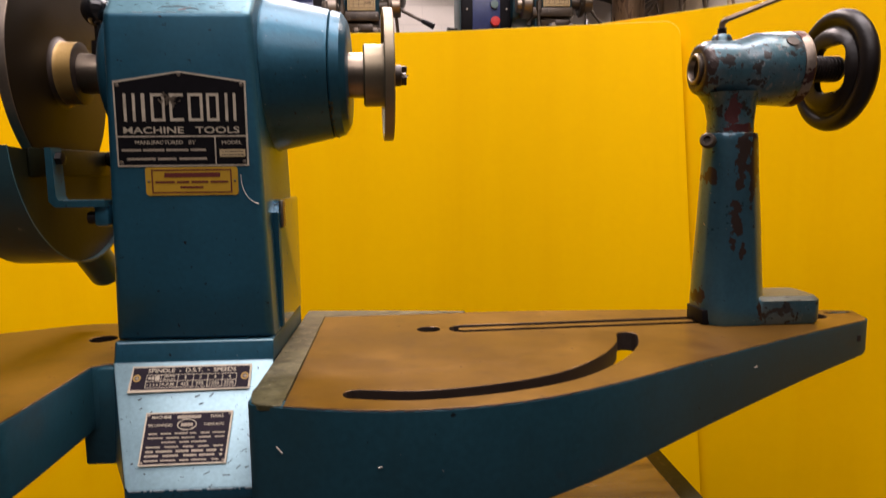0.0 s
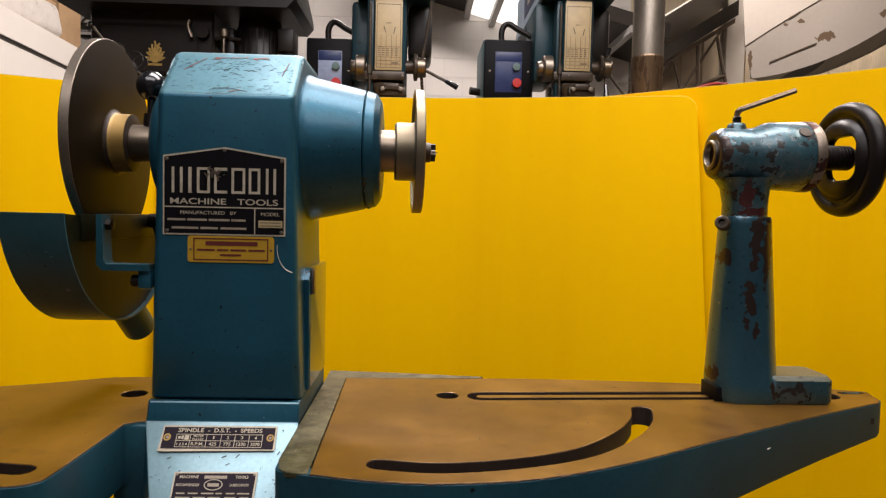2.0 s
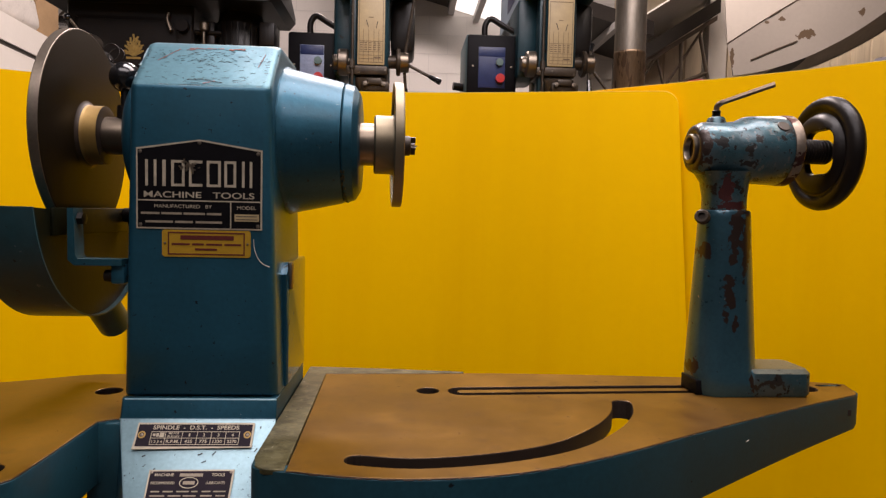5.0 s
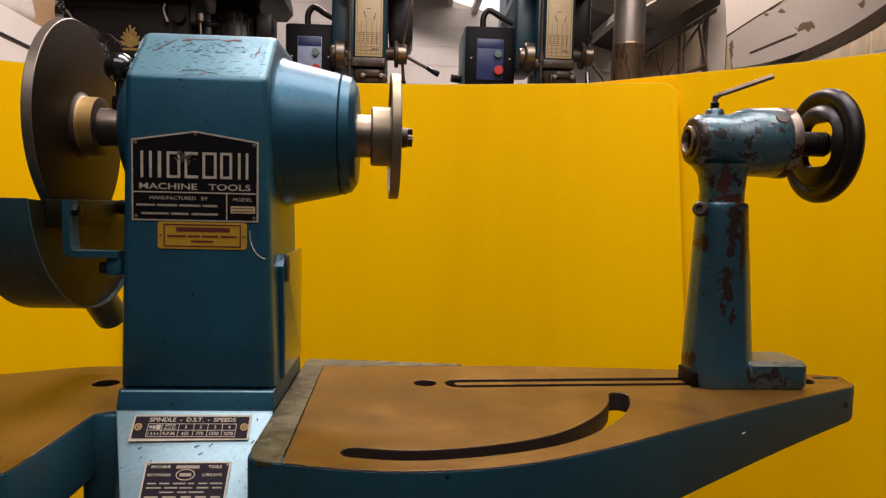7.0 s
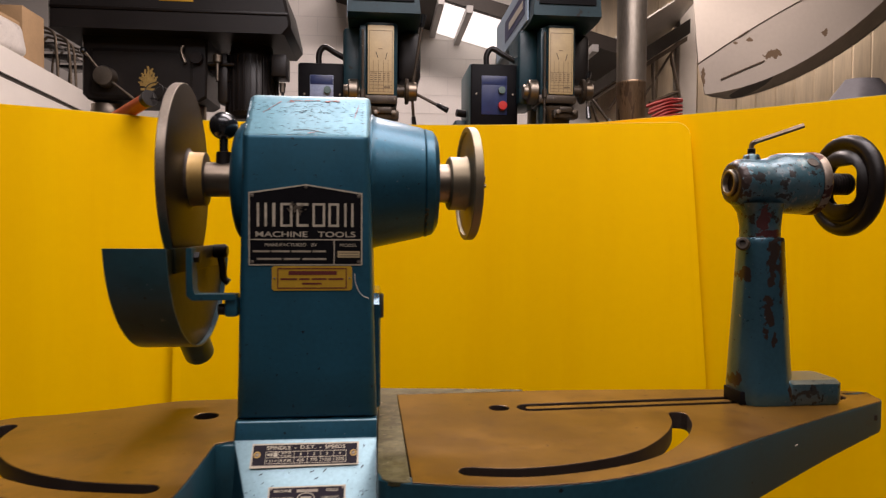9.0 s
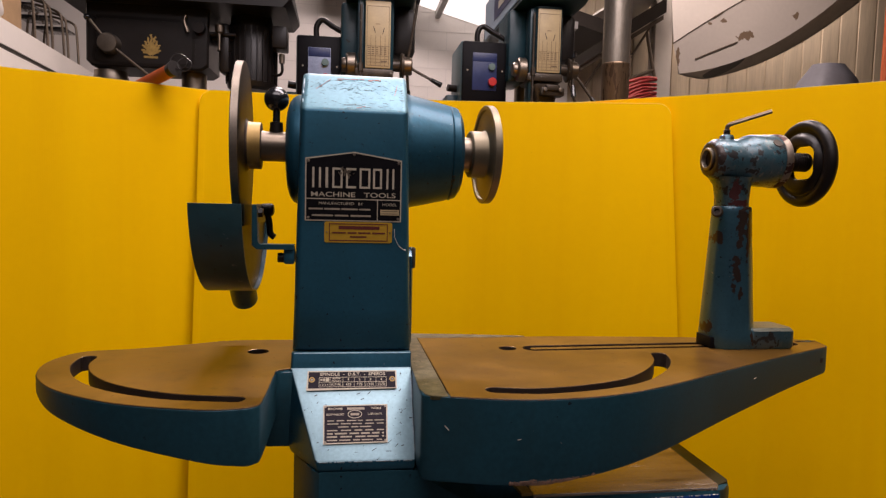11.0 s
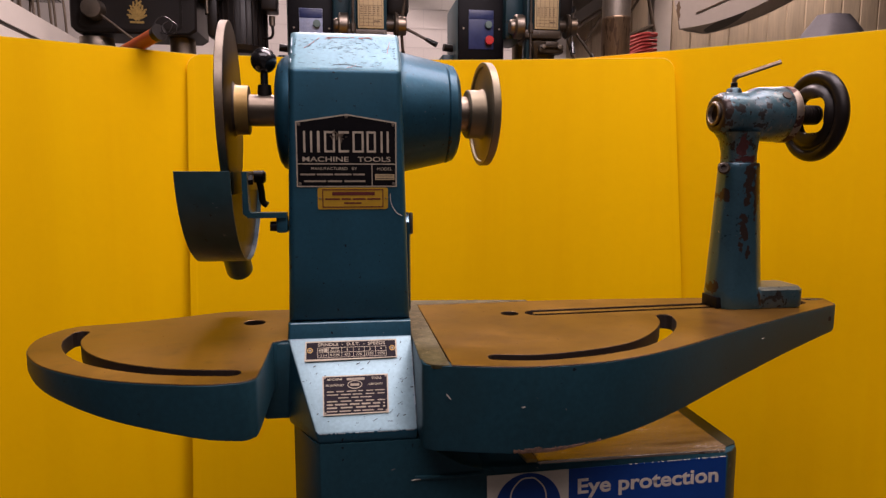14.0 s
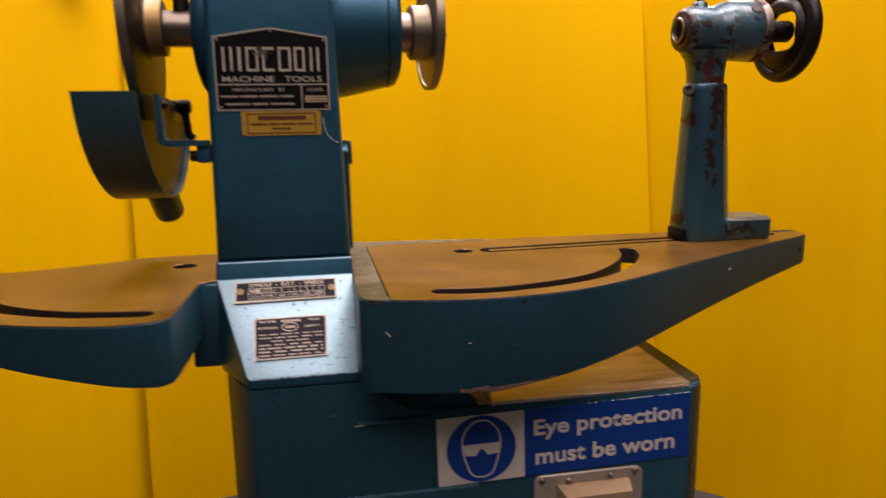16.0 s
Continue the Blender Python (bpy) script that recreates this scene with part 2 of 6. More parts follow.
key_steel = Mat("browned_steel", (0.20, 0.145, 0.10), 0.32, 0.9, 0.3, 30, 200, 0.05)
key_ring = Mat("brown_stained_steel", (0.24, 0.19, 0.15), 0.44, 0.85, 0.3, 20, 200, 0.05).chips(22, 0.52, (0.07, 0.030, 0.025), 0.6)
# Worn metal; greyer base and pale streaks stand in for reflections.
cabinet_top_metal = Mat("worn_sheen_streaked_metal", (0.36, 0.30, 0.245), 0.24, 0.75, 0.35, 5, 110, 0.03, stretch=(1.0, 5.0, 1)).smudge(6, 0.48, 0.64, (0.10, 0.068, 0.045), 0.8, (0.6, 4, 1)).smudge(14, 0.54, 0.70, (0.45, 0.40, 0.34), 0.6, (0.4, 5, 1)).chips(30, 0.69, (0.09, 0.05, 0.03), 0.5, (0.5, 4, 1))
# Speckled olive; on the cabinet corner it paints the yellow sheet's reflection.
edge_olive = Mat("speckled_reflected_olive_paint", (0.026, 0.026, 0.014), 0.45, 0, 0.6, 30, 160, 0.2, spec=0.3).chips(70, 0.62, (0.07, 0.055, 0.03), 0.5).chips(110, 0.66, (0.012, 0.012, 0.010), 0.5)
socket_metal = Mat("pale_worn_socket_metal", (0.40, 0.345, 0.28), 0.42, 0.5, 0.2, 12, 160, 0.04)
RUSTY = Mat("red_brown_primer", (0.28, 0.06, 0.035), 0.6, 0, 0.3, 40, 150, 0.05)
plate_black = Mat("black_plate_enamel", (0.0045, 0.004, 0.005), 0.5, 0, 0.3, 30, 200, 0.02, spec=0.1)
plate_purple = Mat("dark_purple_plate_enamel", (0.012, 0.007, 0.013), 0.50, 0, 0.4, 40, 200, 0.03, spec=0.15)
plate_metal = Mat("pale_plate_metal", (0.44, 0.375, 0.28), 0.5, 0.2, 0.25, 60, 300, 0.02)
plate_print = Mat("dull_plate_print", (0.30, 0.245, 0.18), 0.5, 0.2, 0.3, 60, 300, 0.02)
plate_yellow = Mat("yellow_plate_enamel", (0.44, 0.25, 0.018), 0.4, 0.1, 0.1, 40, 200, 0.02)
plate_red = Mat("dark_red_print", (0.10, 0.012, 0.008), 0.5, 0, 0.1, 40, 200, 0.01)
sign_blue = Mat("blue_sign_vinyl", (0.0006, 0.042, 0.225), 0.40, 0, 0.08, 10, 200, 0.01, spec=0.2)
sign_white = Mat("white_sign_vinyl", (0.60, 0.54, 0.455), 0.4, 0, 0.10, 14, 200, 0.01)
faded_ink = Mat("faded_brown_ink", (0.16, 0.11, 0.06), 0.6, 0, 0.3, 40, 200, 0.01)
cream = Mat("cream_chart_print", (0.44, 0.33, 0.175), 0.5, 0, 0.12, 20, 120, 0.01)
ink = Mat("dark_ink", (0.02, 0.018, 0.016), 0.6, 0, 0.1, 40, 200, 0.01)
black_paint = Mat("black_machine_paint", (0.010, 0.0075, 0.0065), 0.42, 0, 0.3, 5, 90, 0.04, spec=0.35)
drill_blue = Mat("drill_blue_paint", (0.010, 0.038, 0.050), 0.38, 0, 0.3, 6, 100, 0.04, spec=0.35).chips(16, 0.63, (0.012, 0.012, 0.011), 0.5)
box_teal = Mat("grey_teal_box_paint", (0.075, 0.135, 0.150), 0.45, 0, 0.2, 8, 100, 0.03)
drill_pale = Mat("pale_blue_paint", (0.32, 0.42, 0.52), 0.4, 0, 0.15, 6, 100, 0.03)
grease = Mat("greasy_cast_metal", (0.050, 0.036, 0.024), 0.45, 0.4, 0.5, 18, 120, 0.12).chips(40, 0.62, (0.16, 0.14, 0.11), 0.4)
gold = Mat("gold_transfer", (0.36, 0.235, 0.07), 0.45, 0.3, 0.3, 50, 200, 0.02)
red = Mat("red_button_plastic", (0.50, 0.02, 0.015), 0.35, 0, 0.1, 30, 100, 0.01)
green = Mat("grey_green_button_plastic", (0.10, 0.16, 0.15), 0.35, 0, 0.1, 30, 100, 0.01)
label_pale = Mat("pale_blue_and_white_label", (0.24, 0.29, 0.42), 0.4, 0, 0.35, 9, 100, 0.01)
label_blue = Mat("blue_label", (0.013, 0.026, 0.10), 0.4, 0, 0.2, 20, 100, 0.01)
white_wall = Mat("white_painted_blockwork", (0.74, 0.70, 0.66), 0.75, 0, 0.06, 1.5, 40, 0.10)
white_paint = Mat("white_gloss_paint", (0.72, 0.68, 0.63), 0.4, 0, 0.05, 2, 50, 0.03)
grey_paint = Mat("pale_grey_steel_paint", (0.40, 0.385, 0.37), 0.45, 0, 0.1, 3, 60, 0.03)
cladding = Mat("stained_beige_cladding", (0.58, 0.49, 0.37), 0.6, 0, 0.26, 0.9, 8, 0.05, stretch=(3, 1, 0.25))
# Walls out of view, set dark to cut the light they throw back.
dim_wall = Mat("unseen_dark_wall", (0.10, 0.09, 0.08), 0.8, 0, 0.4, 0.8, 6, 0.05)
dark_steel = Mat("dark_roof_steel", (0.040, 0.032, 0.026), 0.6, 0.2, 0.3, 2, 30, 0.05)
# Unseen concrete, darkened so less light bounces onto the lower parts.
concrete = Mat("dark_unseen_concrete", (0.055, 0.052, 0.047), 0.7, 0, 0.2, 2, 60, 0.1)
roof_sheet = Mat("grey_roof_sheet", (0.10, 0.09, 0.08), 0.7, 0, 0.2, 1, 20, 0.05)
boat_white = Mat("flaking_white_hull_paint", (0.50, 0.455, 0.42), 0.5, 0, 0.07, 0.6, 12, 0.03)
for centre, size in (((8.15, 12.0, 4.86), (0.16, 0.6, 0.09)), ((8.00, 12.0, 4.80), (0.10, 0.6, 0.06)), ((7.58, 12.0, 5.13), (0.085, 0.6, 0.045)), ((9.26, 12.0, 5.34), (0.07, 0.6, 0.08)), ((6.585, 12.0, 4.34), (0.045, 0.6, 0.20)), ((7.28, 12.0, 5.05), (0.05, 0.6, 0.03))):
    boat_white.patch(centre, size, (0.16, 0.105, 0.065), ragged=0.75, detail=11.0)
# Hull underside coloured lighter for missing bounce light, with one dark patch.
boat_under = Mat("bounce_lit_hull_paint", (0.60, 0.53, 0.46), 0.6, 0, 0.2, 1, 12, 0.03).patch((7.85, 12.35, 4.2), (0.42, 0.6, 0.5), (0.16, 0.15, 0.15), ragged=0.1, detail=2.0)
tarp = Mat("grey_tarpaulin", (0.16, 0.155, 0.17), 0.6, 0, 0.15, 3, 30, 0.1)
orange = Mat("orange_red_paint", (0.50, 0.10, 0.025), 0.45, 0, 0.15, 8, 80, 0.03)
cardboard = Mat("brown_cardboard", (0.36, 0.23, 0.12), 0.8, 0, 0.15, 6, 60, 0.03)
film_wrap = Mat("cloudy_plastic_wrap", (0.62, 0.58, 0.54), 0.3, 0, 0.15, 8, 40, 0.3)
brown_pipe = Mat("half_rusty_galvanised_pipe", (0.33, 0.285, 0.235), 0.34, 0.85, 0.35, 6, 60, 0.03, stretch=(3, 3, 0.6))
red_hose = Mat("red_hose_rubber", (0.40, 0.03, 0.03), 0.5, 0, 0.2, 4, 40, 0.05)


# ---------------------------------------------------------------- mesh helpers
def finish(bm, sharp=35):
    bmesh.ops.recalc_face_normals(bm, faces=bm.faces)
    for f in bm.faces:
        f.smooth = True
    for e in bm.edges:
        e.smooth = not (len(e.link_faces) == 2 and e.calc_face_angle(0) > radians(sharp))
    return bm


def part(name, bm, material, parent=None, label="", sharp=35, second=None):
    """Links a bmesh as one mesh object under a thing or a part. second: (material, test of a face) for the faces of another finish."""
    finish(bm, sharp)
    me = bpy.data.meshes.new(name)
    if second:
        for f in bm.faces:
            f.material_index = int(second[1](f))
    bm.to_mesh(me)
    bm.free()
    me.materials.append(material.m)
    if second:
        me.materials.append(second[0].m)
    ob = new(name, me)
    if parent:
        ob.parent = parent
        top = parent
        while top.parent:
            top = top.parent
        if parent is top:
            ob.matrix_parent_inverse = Matrix.Translation(-top.location)
    if label:
        ob["label"] = label
    return ob


def thing(name, base, label, category, group=""):
    ob = new(name)
    ob.empty_display_size = 0.05
    ob.location = base
    return tagged(ob, label, category, group)


def rbox(x0, x1, y0, y1, z0, z1, b=0.004, seg=2, bm=None):
    """A box with rounded edges."""
    own = bmesh.new()
    r = bmesh.ops.create_cube(own, size=1)
    for v in own.verts:
        v.co = Vector(((x0 + x1) / 2 + v.co.x * (x1 - x0), (y0 + y1) / 2 + v.co.y * (y1 - y0), (z0 + z1) / 2 + v.co.z * (z1 - z0)))
    if b > 0:
        bmesh.ops.bevel(own, geom=own.edges[:], offset=b, segments=seg, profile=0.5, affect="EDGES")
    return merge(bm, own)


def merge(bm, own):
    if bm is None:
        return own
    me = bpy.data.meshes.new("tmp")
    own.to_mesh(me)
    own.free()
    bm.from_mesh(me)
    bpy.data.meshes.remove(me)
    return bm


def rev(profile, centre, axis="x", n=56, bm=None, closed=False):
    """Turns a profile of (along, radius) round an axis through centre."""
    own = bmesh.new()
    rings = []
    for a, r in profile:
        ring = []
        for k in range(n if r > 1e-6 else 1):
            c, s = math.cos(2 * math.pi * k / n) * r, math.sin(2 * math.pi * k / n) * r
            p = {"x": (a, c, s), "y": (c, a, s), "z": (c, s, a)}[axis]
            ring.append(own.verts.new(Vector(p) + Vector(centre)))
        rings.append(ring)
    pairs = list(zip(rings, rings[1:]))
    if closed:
        pairs.append((rings[-1], rings[0]))
    for a, b in pairs:
        for k in range(n):
            if len(a) == 1 and len(b) == 1:
                continue
            if len(a) == 1:
                own.faces.new((a[0], b[k], b[(k + 1) % n]))
            elif len(b) == 1:
                own.faces.new((a[k], a[(k + 1) % n], b[0]))
            else:
                own.faces.new((a[k], a[(k + 1) % n], b[(k + 1) % n], b[k]))
    return merge(bm, own)


def loft(loops, caps=True, bm=None):
    own = bmesh.new()
    rings = [[own.verts.new(p) for p in loop] for loop in loops]
    n = len(rings[0])
    for a, b in zip(rings, rings[1:]):
        for k in range(n):
            own.faces.new((a[k], a[(k + 1) % n], b[(k + 1) % n], b[k]))
    if caps:
        own.faces.new(rings[0][::-1])
        own.faces.new(rings[-1])
    return merge(bm, own)


def rrect(x0, x1, y0, y1, z, r, seg=5):
    """A rounded rectangle, level at height z."""
    out = []
    for cx, cy, a0 in ((x1 - r, y1 - r, 0), (x0 + r, y1 - r, 90), (x0 + r, y0 + r, 180), (x1 - r, y0 + r, 270)):
        for k in range(seg + 1):
            a = radians(a0 + 90 * k / seg)
            out.append(Vector((cx + r * math.cos(a), cy + r * math.sin(a), z)))
    return out


def smooth_line(points, per=8, loop=False):
    """A smooth line through points."""
    p = [Vector(q) for q in points]
    out = []
    n = len(p)
    for i in range(n if loop else n - 1):
        a, b, c, d = (p[(i - 1) % n], p[i], p[(i + 1) % n], p[(i + 2) % n]) if loop else (p[max(i - 1, 0)], p[i], p[i + 1], p[min(i + 2, n - 1)])
        for k in range(per):
            t = k / per
            out.append(0.5 * (2 * b + (c - a) * t + (2 * a - 5 * b + 4 * c - d) * t * t + (3 * b - a - 3 * c + d) * t ** 3))
    if not loop:
        out.append(p[-1])
    return out


def tube(points, r, n=12, bm=None, per=6, radii=None):
    """A round bar or cable along a smooth line."""
    line = smooth_line(points, per) if per > 1 else [Vector(q) for q in points]
    loops, up = [], None
    for i, q in enumerate(line):
        d = (line[min(i + 1, len(line) - 1)] - line[max(i - 1, 0)]).normalized()
        if up is None:
            up = d.orthogonal().normalized()
        up = (up - d * up.dot(d)).normalized()
        side = d.cross(up)
        rr = r if radii is None else radii[0] + (radii[1] - radii[0]) * i / (len(line) - 1)
        loops.append([q + rr * (math.cos(2 * math.pi * k / n) * up + math.sin(2 * math.pi * k / n) * side) for k in range(n)])
    return loft(loops, True, bm)


def sheet_cut(outline, holes, z0, z1, bevel=0.0):
    """A flat plate with openings through it, level, from z0 to z1."""
    cu = bpy.data.curves.new("tmp", "CURVE")
    cu.dimensions, cu.fill_mode = "2D", "BOTH"
    cu.extrude = (z1 - z0) / 2 - bevel
    cu.bevel_depth, cu.bevel_resolution = bevel, 1
    cu.offset = -bevel
    for loop in (outline, *holes):
        sp = cu.splines.new("POLY")
        sp.points.add(len(loop) - 1)
        for q, v in zip(sp.points, loop):
            q.co = (v[0], v[1], 0, 1)
        sp.use_cyclic_u = True
    bm = curve_mesh(cu)
    for v in bm.verts:
        v.co.z += (z0 + z1) / 2
    return bm


def curve_mesh(cu):
    ob = bpy.data.objects.new("tmp", cu)
    scene.collection.objects.link(ob)
    bpy.context.view_layer.update()
    me = bpy.data.meshes.new_from_object(ob.evaluated_get(bpy.context.evaluated_depsgraph_get()))
    bm = bmesh.new()
    bm.from_mesh(me)
    bmesh.ops.remove_doubles(bm, verts=bm.verts, dist=1e-6)
    bpy.data.objects.remove(ob)
    bpy.data.meshes.remove(me)
    return bm


def words(text, m, width, height, thick=0.0006, bold=0.0):
    """Raised writing, centred on m's origin in m's xy plane, fitted to width and height."""
    cu = bpy.data.curves.new("tmp", "FONT")
    cu.body, cu.align_x, cu.align_y, cu.extrude, cu.offset = text, "LEFT", "BOTTOM_BASELINE", 0.01, bold
    cu.resolution_u = 5
    bm = curve_mesh(cu)
    xs, ys = [v.co.x for v in bm.verts], [v.co.y for v in bm.verts]
    cx, cy, sx, sy = (min(xs) + max(xs)) / 2, (min(ys) + max(ys)) / 2, width / (max(xs) - min(xs)), height / (max(ys) - min(ys))
    for v in bm.verts:
        v.co = m @ Vector(((v.co.x - cx) * sx, (v.co.y - cy) * sy, (v.co.z / 0.02 + 0.5) * thick))
    return bm


def bars(rects, m, thick=0.0006, bm=None):
    """Flat bars (x0, x1, y0, y1) on m's xy plane."""
    own = bmesh.new()
    for x0, x1, y0, y1 in rects:
        r = bmesh.ops.create_cube(own, size=1)
        for v in r["verts"]:
            v.co = m @ Vector(((x0 + x1) / 2 + v.co.x * (x1 - x0), (y0 + y1) / 2 + v.co.y * (y1 - y0), (v.co.z + 0.5) * thick))
    return merge(bm, own)


def frame_bars(x0, x1, y0, y1, w):
    return [(x0, x1, y1 - w, y1), (x0, x1, y0, y0 + w), (x0, x0 + w, y0 + w, y1 - w), (x1 - w, x1, y0 + w, y1 - w)]


def move(bm, m):
    bmesh.ops.transform(bm, matrix=m, verts=bm.verts)
    return bm


def wobble(bm, amount, scale, seed=0.0):
    for v in bm.verts:
        v.co += amount * noise.noise_vector(v.co * scale + Vector((seed, seed, seed)))
    return bm


# ---------------------------------------------------------------- the workshop
def slab(name, x0, x1, y0, y1, z0, z1, material, label, b=0.0, category=""):
    ob = part(name, rbox(x0, x1, y0, y1, z0, z1, b), material)
    return tagged(ob, label, category or name.split("_")[0], kind="structure")


slab("floor", -9, 20, -7, 18, -0.4, -0.2, concrete, "concrete workshop floor set dark to cut bounce light")
# Unseen opening added behind the camera for daylight reflected in the blue paint.
for x0, x1, z0, z1 in ((-9, -3.5, -0.2, 9), (3.5, 20, -0.2, 9), (-3.5, 3.5, -0.2, 1.05), (-3.5, 3.5, 4.3, 9)):
    slab("wall_south", x0, x1, -7.3, -7, z0, z1, dim_wall, "unseen dark end wall round an added opening")
for k in range(6):
    slab("window_mullion", -3.5 + 1.39 * k, -3.45 + 1.39 * k, -7.2, -7.1, 1.05, 4.3, grey_paint, "grey upright bar of the added unseen opening", category="window")
slab("ground", -60, 60, -120, -7.35, -0.4, -0.25, concrete, "unseen grey ground outside the added opening")
slab("wall_west", -9.3, -9, -7, 18, -0.2, 9, dim_wall, "unseen side wall kept dark to limit reflections")
slab("wall_east", 20, 20.3, -7, 18, -0.2, 9, cladding, "stained beige side wall")

# painted block wall behind the drills, and the sloping roof above it
slab("wall_block", -9, 3.6, 9.6, 9.85, -0.2, 9, white_wall, "white painted blockwork partition wall")
COURSE = 0.30
joint = bmesh.new()
for k in range(5, 17):
    rbox(-3.4, 3.6, 9.594, 9.599, k * COURSE, k * COURSE + 0.010, 0, bm=joint)
    for j in range(12):
        x = -3.3 + 0.60 * j + (0.30 if k % 2 else 0)
        if x < 3.5:
            rbox(x, x + 0.010, 9.5945, 9.5985, k * COURSE + 0.010, (k + 1) * COURSE, 0, bm=joint)
ob = part("mortar_joint", joint, Mat("painted_joint", (0.66, 0.63, 0.60), 0.8, 0, 0.05, 2, 40, 0.05))
tagged(ob, "painted mortar joints of the white block wall", "joint", kind="structure")

# sloping roof edge over the block wall, with rafters and a daylight panel
roof_at = lambda x: 4.53 - 0.265 * (x - 0.217)
ob = part("roof_slope", loft([[Vector((x, y, roof_at(x) + h)) for y, h in ((8.1, 0), (9.62, 0), (9.62, 0.2), (8.1, 0.2))] for x in (-0.6, 3.7)]), dark_steel)
tagged(ob, "dark sloping roof edge over the block wall", "roof", kind="structure")
for x in (0.9, 1.3, 2.6, 3.1):
    ob = part("rafter", loft([[Vector((x + a, y, roof_at(x) + h)) for y, h in ((8.0, -0.02), (9.6, -0.02), (9.6, -0.12), (8.0, -0.12))] for a in (0, 0.09)]), grey_paint)
    tagged(ob, "pale timber rafter under the roof edge", "rafter", kind="structure")
glow = Mat("daylight_roof_panel", (0.9, 0.9, 0.88), 0.6)
glow.b.inputs["Emission Color"].default_value = (1.0, 0.97, 0.92, 1)
glow.b.inputs["Emission Strength"].default_value = 1.6
ob = part("rooflight", loft([[Vector((x, y, roof_at(x) + h)) for y, h in ((8.2, -0.012), (9.58, -0.012), (9.58, -0.002), (8.2, -0.002))] for x in (1.0, 2.5)]), glow)
tagged(ob, "bright translucent rooflight panel", "rooflight", kind="structure")

# far cladding wall with its upright sheets
clad = bmesh.new()
PITCH = 0.55
x = 2.4
while x < 20:
    rbox(x, x + PITCH - 0.05, 15.5, 15.56, -0.2, 9, 0.012, 1, bm=clad)
    rbox(x + PITCH - 0.05, x + PITCH, 15.53, 15.58, -0.2, 9, 0, bm=clad)
    x += PITCH
ob = part("wall_cladding", clad, cladding)
tagged(ob, "stained beige corrugated cladding wall", "wall", kind="structure")

roof = part("ceiling", rbox(-9, 20, -7, 18, 9.0, 9.2, 0), roof_sheet)
tagged(roof, "dark grey sheet roof", "ceiling", kind="structure")


# Housings and chains added around the unseen lamps.
def fitting(x, y, z, length, width, turn):
    t = thing("unseen_light", (x, y, z), "unseen light panel added overhead", "light", "strip lights")
    m = pose(x, y, z, 0, 0, turn)
    part("housing", move(rbox(-length / 2 - 0.03, length / 2 + 0.03, -width / 2 - 0.02, width / 2 + 0.02, 0.012, 0.075, 0.008), m), white_paint, t)
    for s in (-1, 1):
        part("chain", move(tube([(s * length * 0.4, 0, 0.07), (s * length * 0.4, 0, 9.001 - z)], 0.004, 6, per=1), m), dull_steel, t)


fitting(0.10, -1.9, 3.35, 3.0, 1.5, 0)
fitting(0.75, 0.10, 3.6, 2.4, 1.2, 0)
fitting(2.6, -0.3, 3.9, 1.6, 0.3, 90)
fitting(0.2, 4.8, 6.2, 2.4, 0.3, 0)
fitting(7.5, 9.0, 7.9, 3.0, 0.6, 0)
fitting(10.8, 14.2, 8.2, 3.0, 0.4, 0)
fitting(5.4, 12.0, 7.0, 1.8, 0.3, 0)


# ---------------------------------------------------------------- yellow sheets round the lathe
def panel(line, z1, label, r0=0.0, r1=0.0, thick=0.005, flare0=(0, 0), flare1=(0, 0)):
    pts = smooth_line([(x, y, 0) for x, y in line], 14)
    run = [0.0]
    for a, b in zip(pts, pts[1:]):
        run.append(run[-1] + (b - a).length)
    bm = bmesh.new()
    cols = []
    for i, q in enumerate(pts):
        d = (pts[min(i + 1, len(pts) - 1)] - pts[max(i - 1, 0)]).normalized()
        side = Vector((-d.y, d.x, 0)) * thick
        top = z1
        for r, s in ((r0, run[i]), (r1, run[-1] - run[i])):
            if s < r:
                top = min(top, z1 - r + math.sqrt(max(0, r * r - (r - s) ** 2)))
        a, b = max(0.0, 1 - run[i] / 0.5), max(0.0, 1 - (run[-1] - run[i]) / 0.5)
        foot = (z1 + 0.2) * Vector((flare0[0] * a + flare1[0] * b, flare0[1] * a + flare1[1] * b, 0))
        cols.append([bm.verts.new(q + side * k + f + Vector((0, 0, z))) for k, z, f in ((0, -0.2, foot), (0, top, Vector()), (1, top, Vector()), (1, -0.2, foot))])
    tops = [(c[1].co.copy(), c[2].co.copy()) for c in cols]
    for a, b in zip(cols, cols[1:]):
        for k in range(4):
            bm.faces.new((a[k], b[k], b[(k + 1) % 4], a[(k + 1) % 4]))
    bm.faces.new(cols[0])
    bm.faces.new(cols[-1][::-1])
    ob = part("yellow_panel", bm, yellow)
    rim = [[c + Vector((0, 0, d)) for c, d in ((tops[i][0], 0.0003), (tops[i][1], 0.0003), (tops[i][1], 0.0016), (tops[i][0], 0.0016))] for i in range(len(tops))]
    part("cut_edge", loft(rim), yellow_edge, ob, "paler cut edge of the sheet")
    return tagged(ob, label, "panel", "yellow screen sheets")


panel([(-0.496, 1.035), (-0.48, 1.037), (-0.44, 1.041), (-0.2, 1.055), (0.1, 1.05), (0.4, 1.02), (0.7, 0.955), (0.9, 0.91), (1.00, 0.889), (1.03, 0.881), (1.045, 0.877)], 1.42,
      "bright yellow fluted plastic sheet with rounded corners standing behind the lathe", 0.045, 0.045, flare0=(-0.023, -0.029), flare1=(0.057, -0.046))
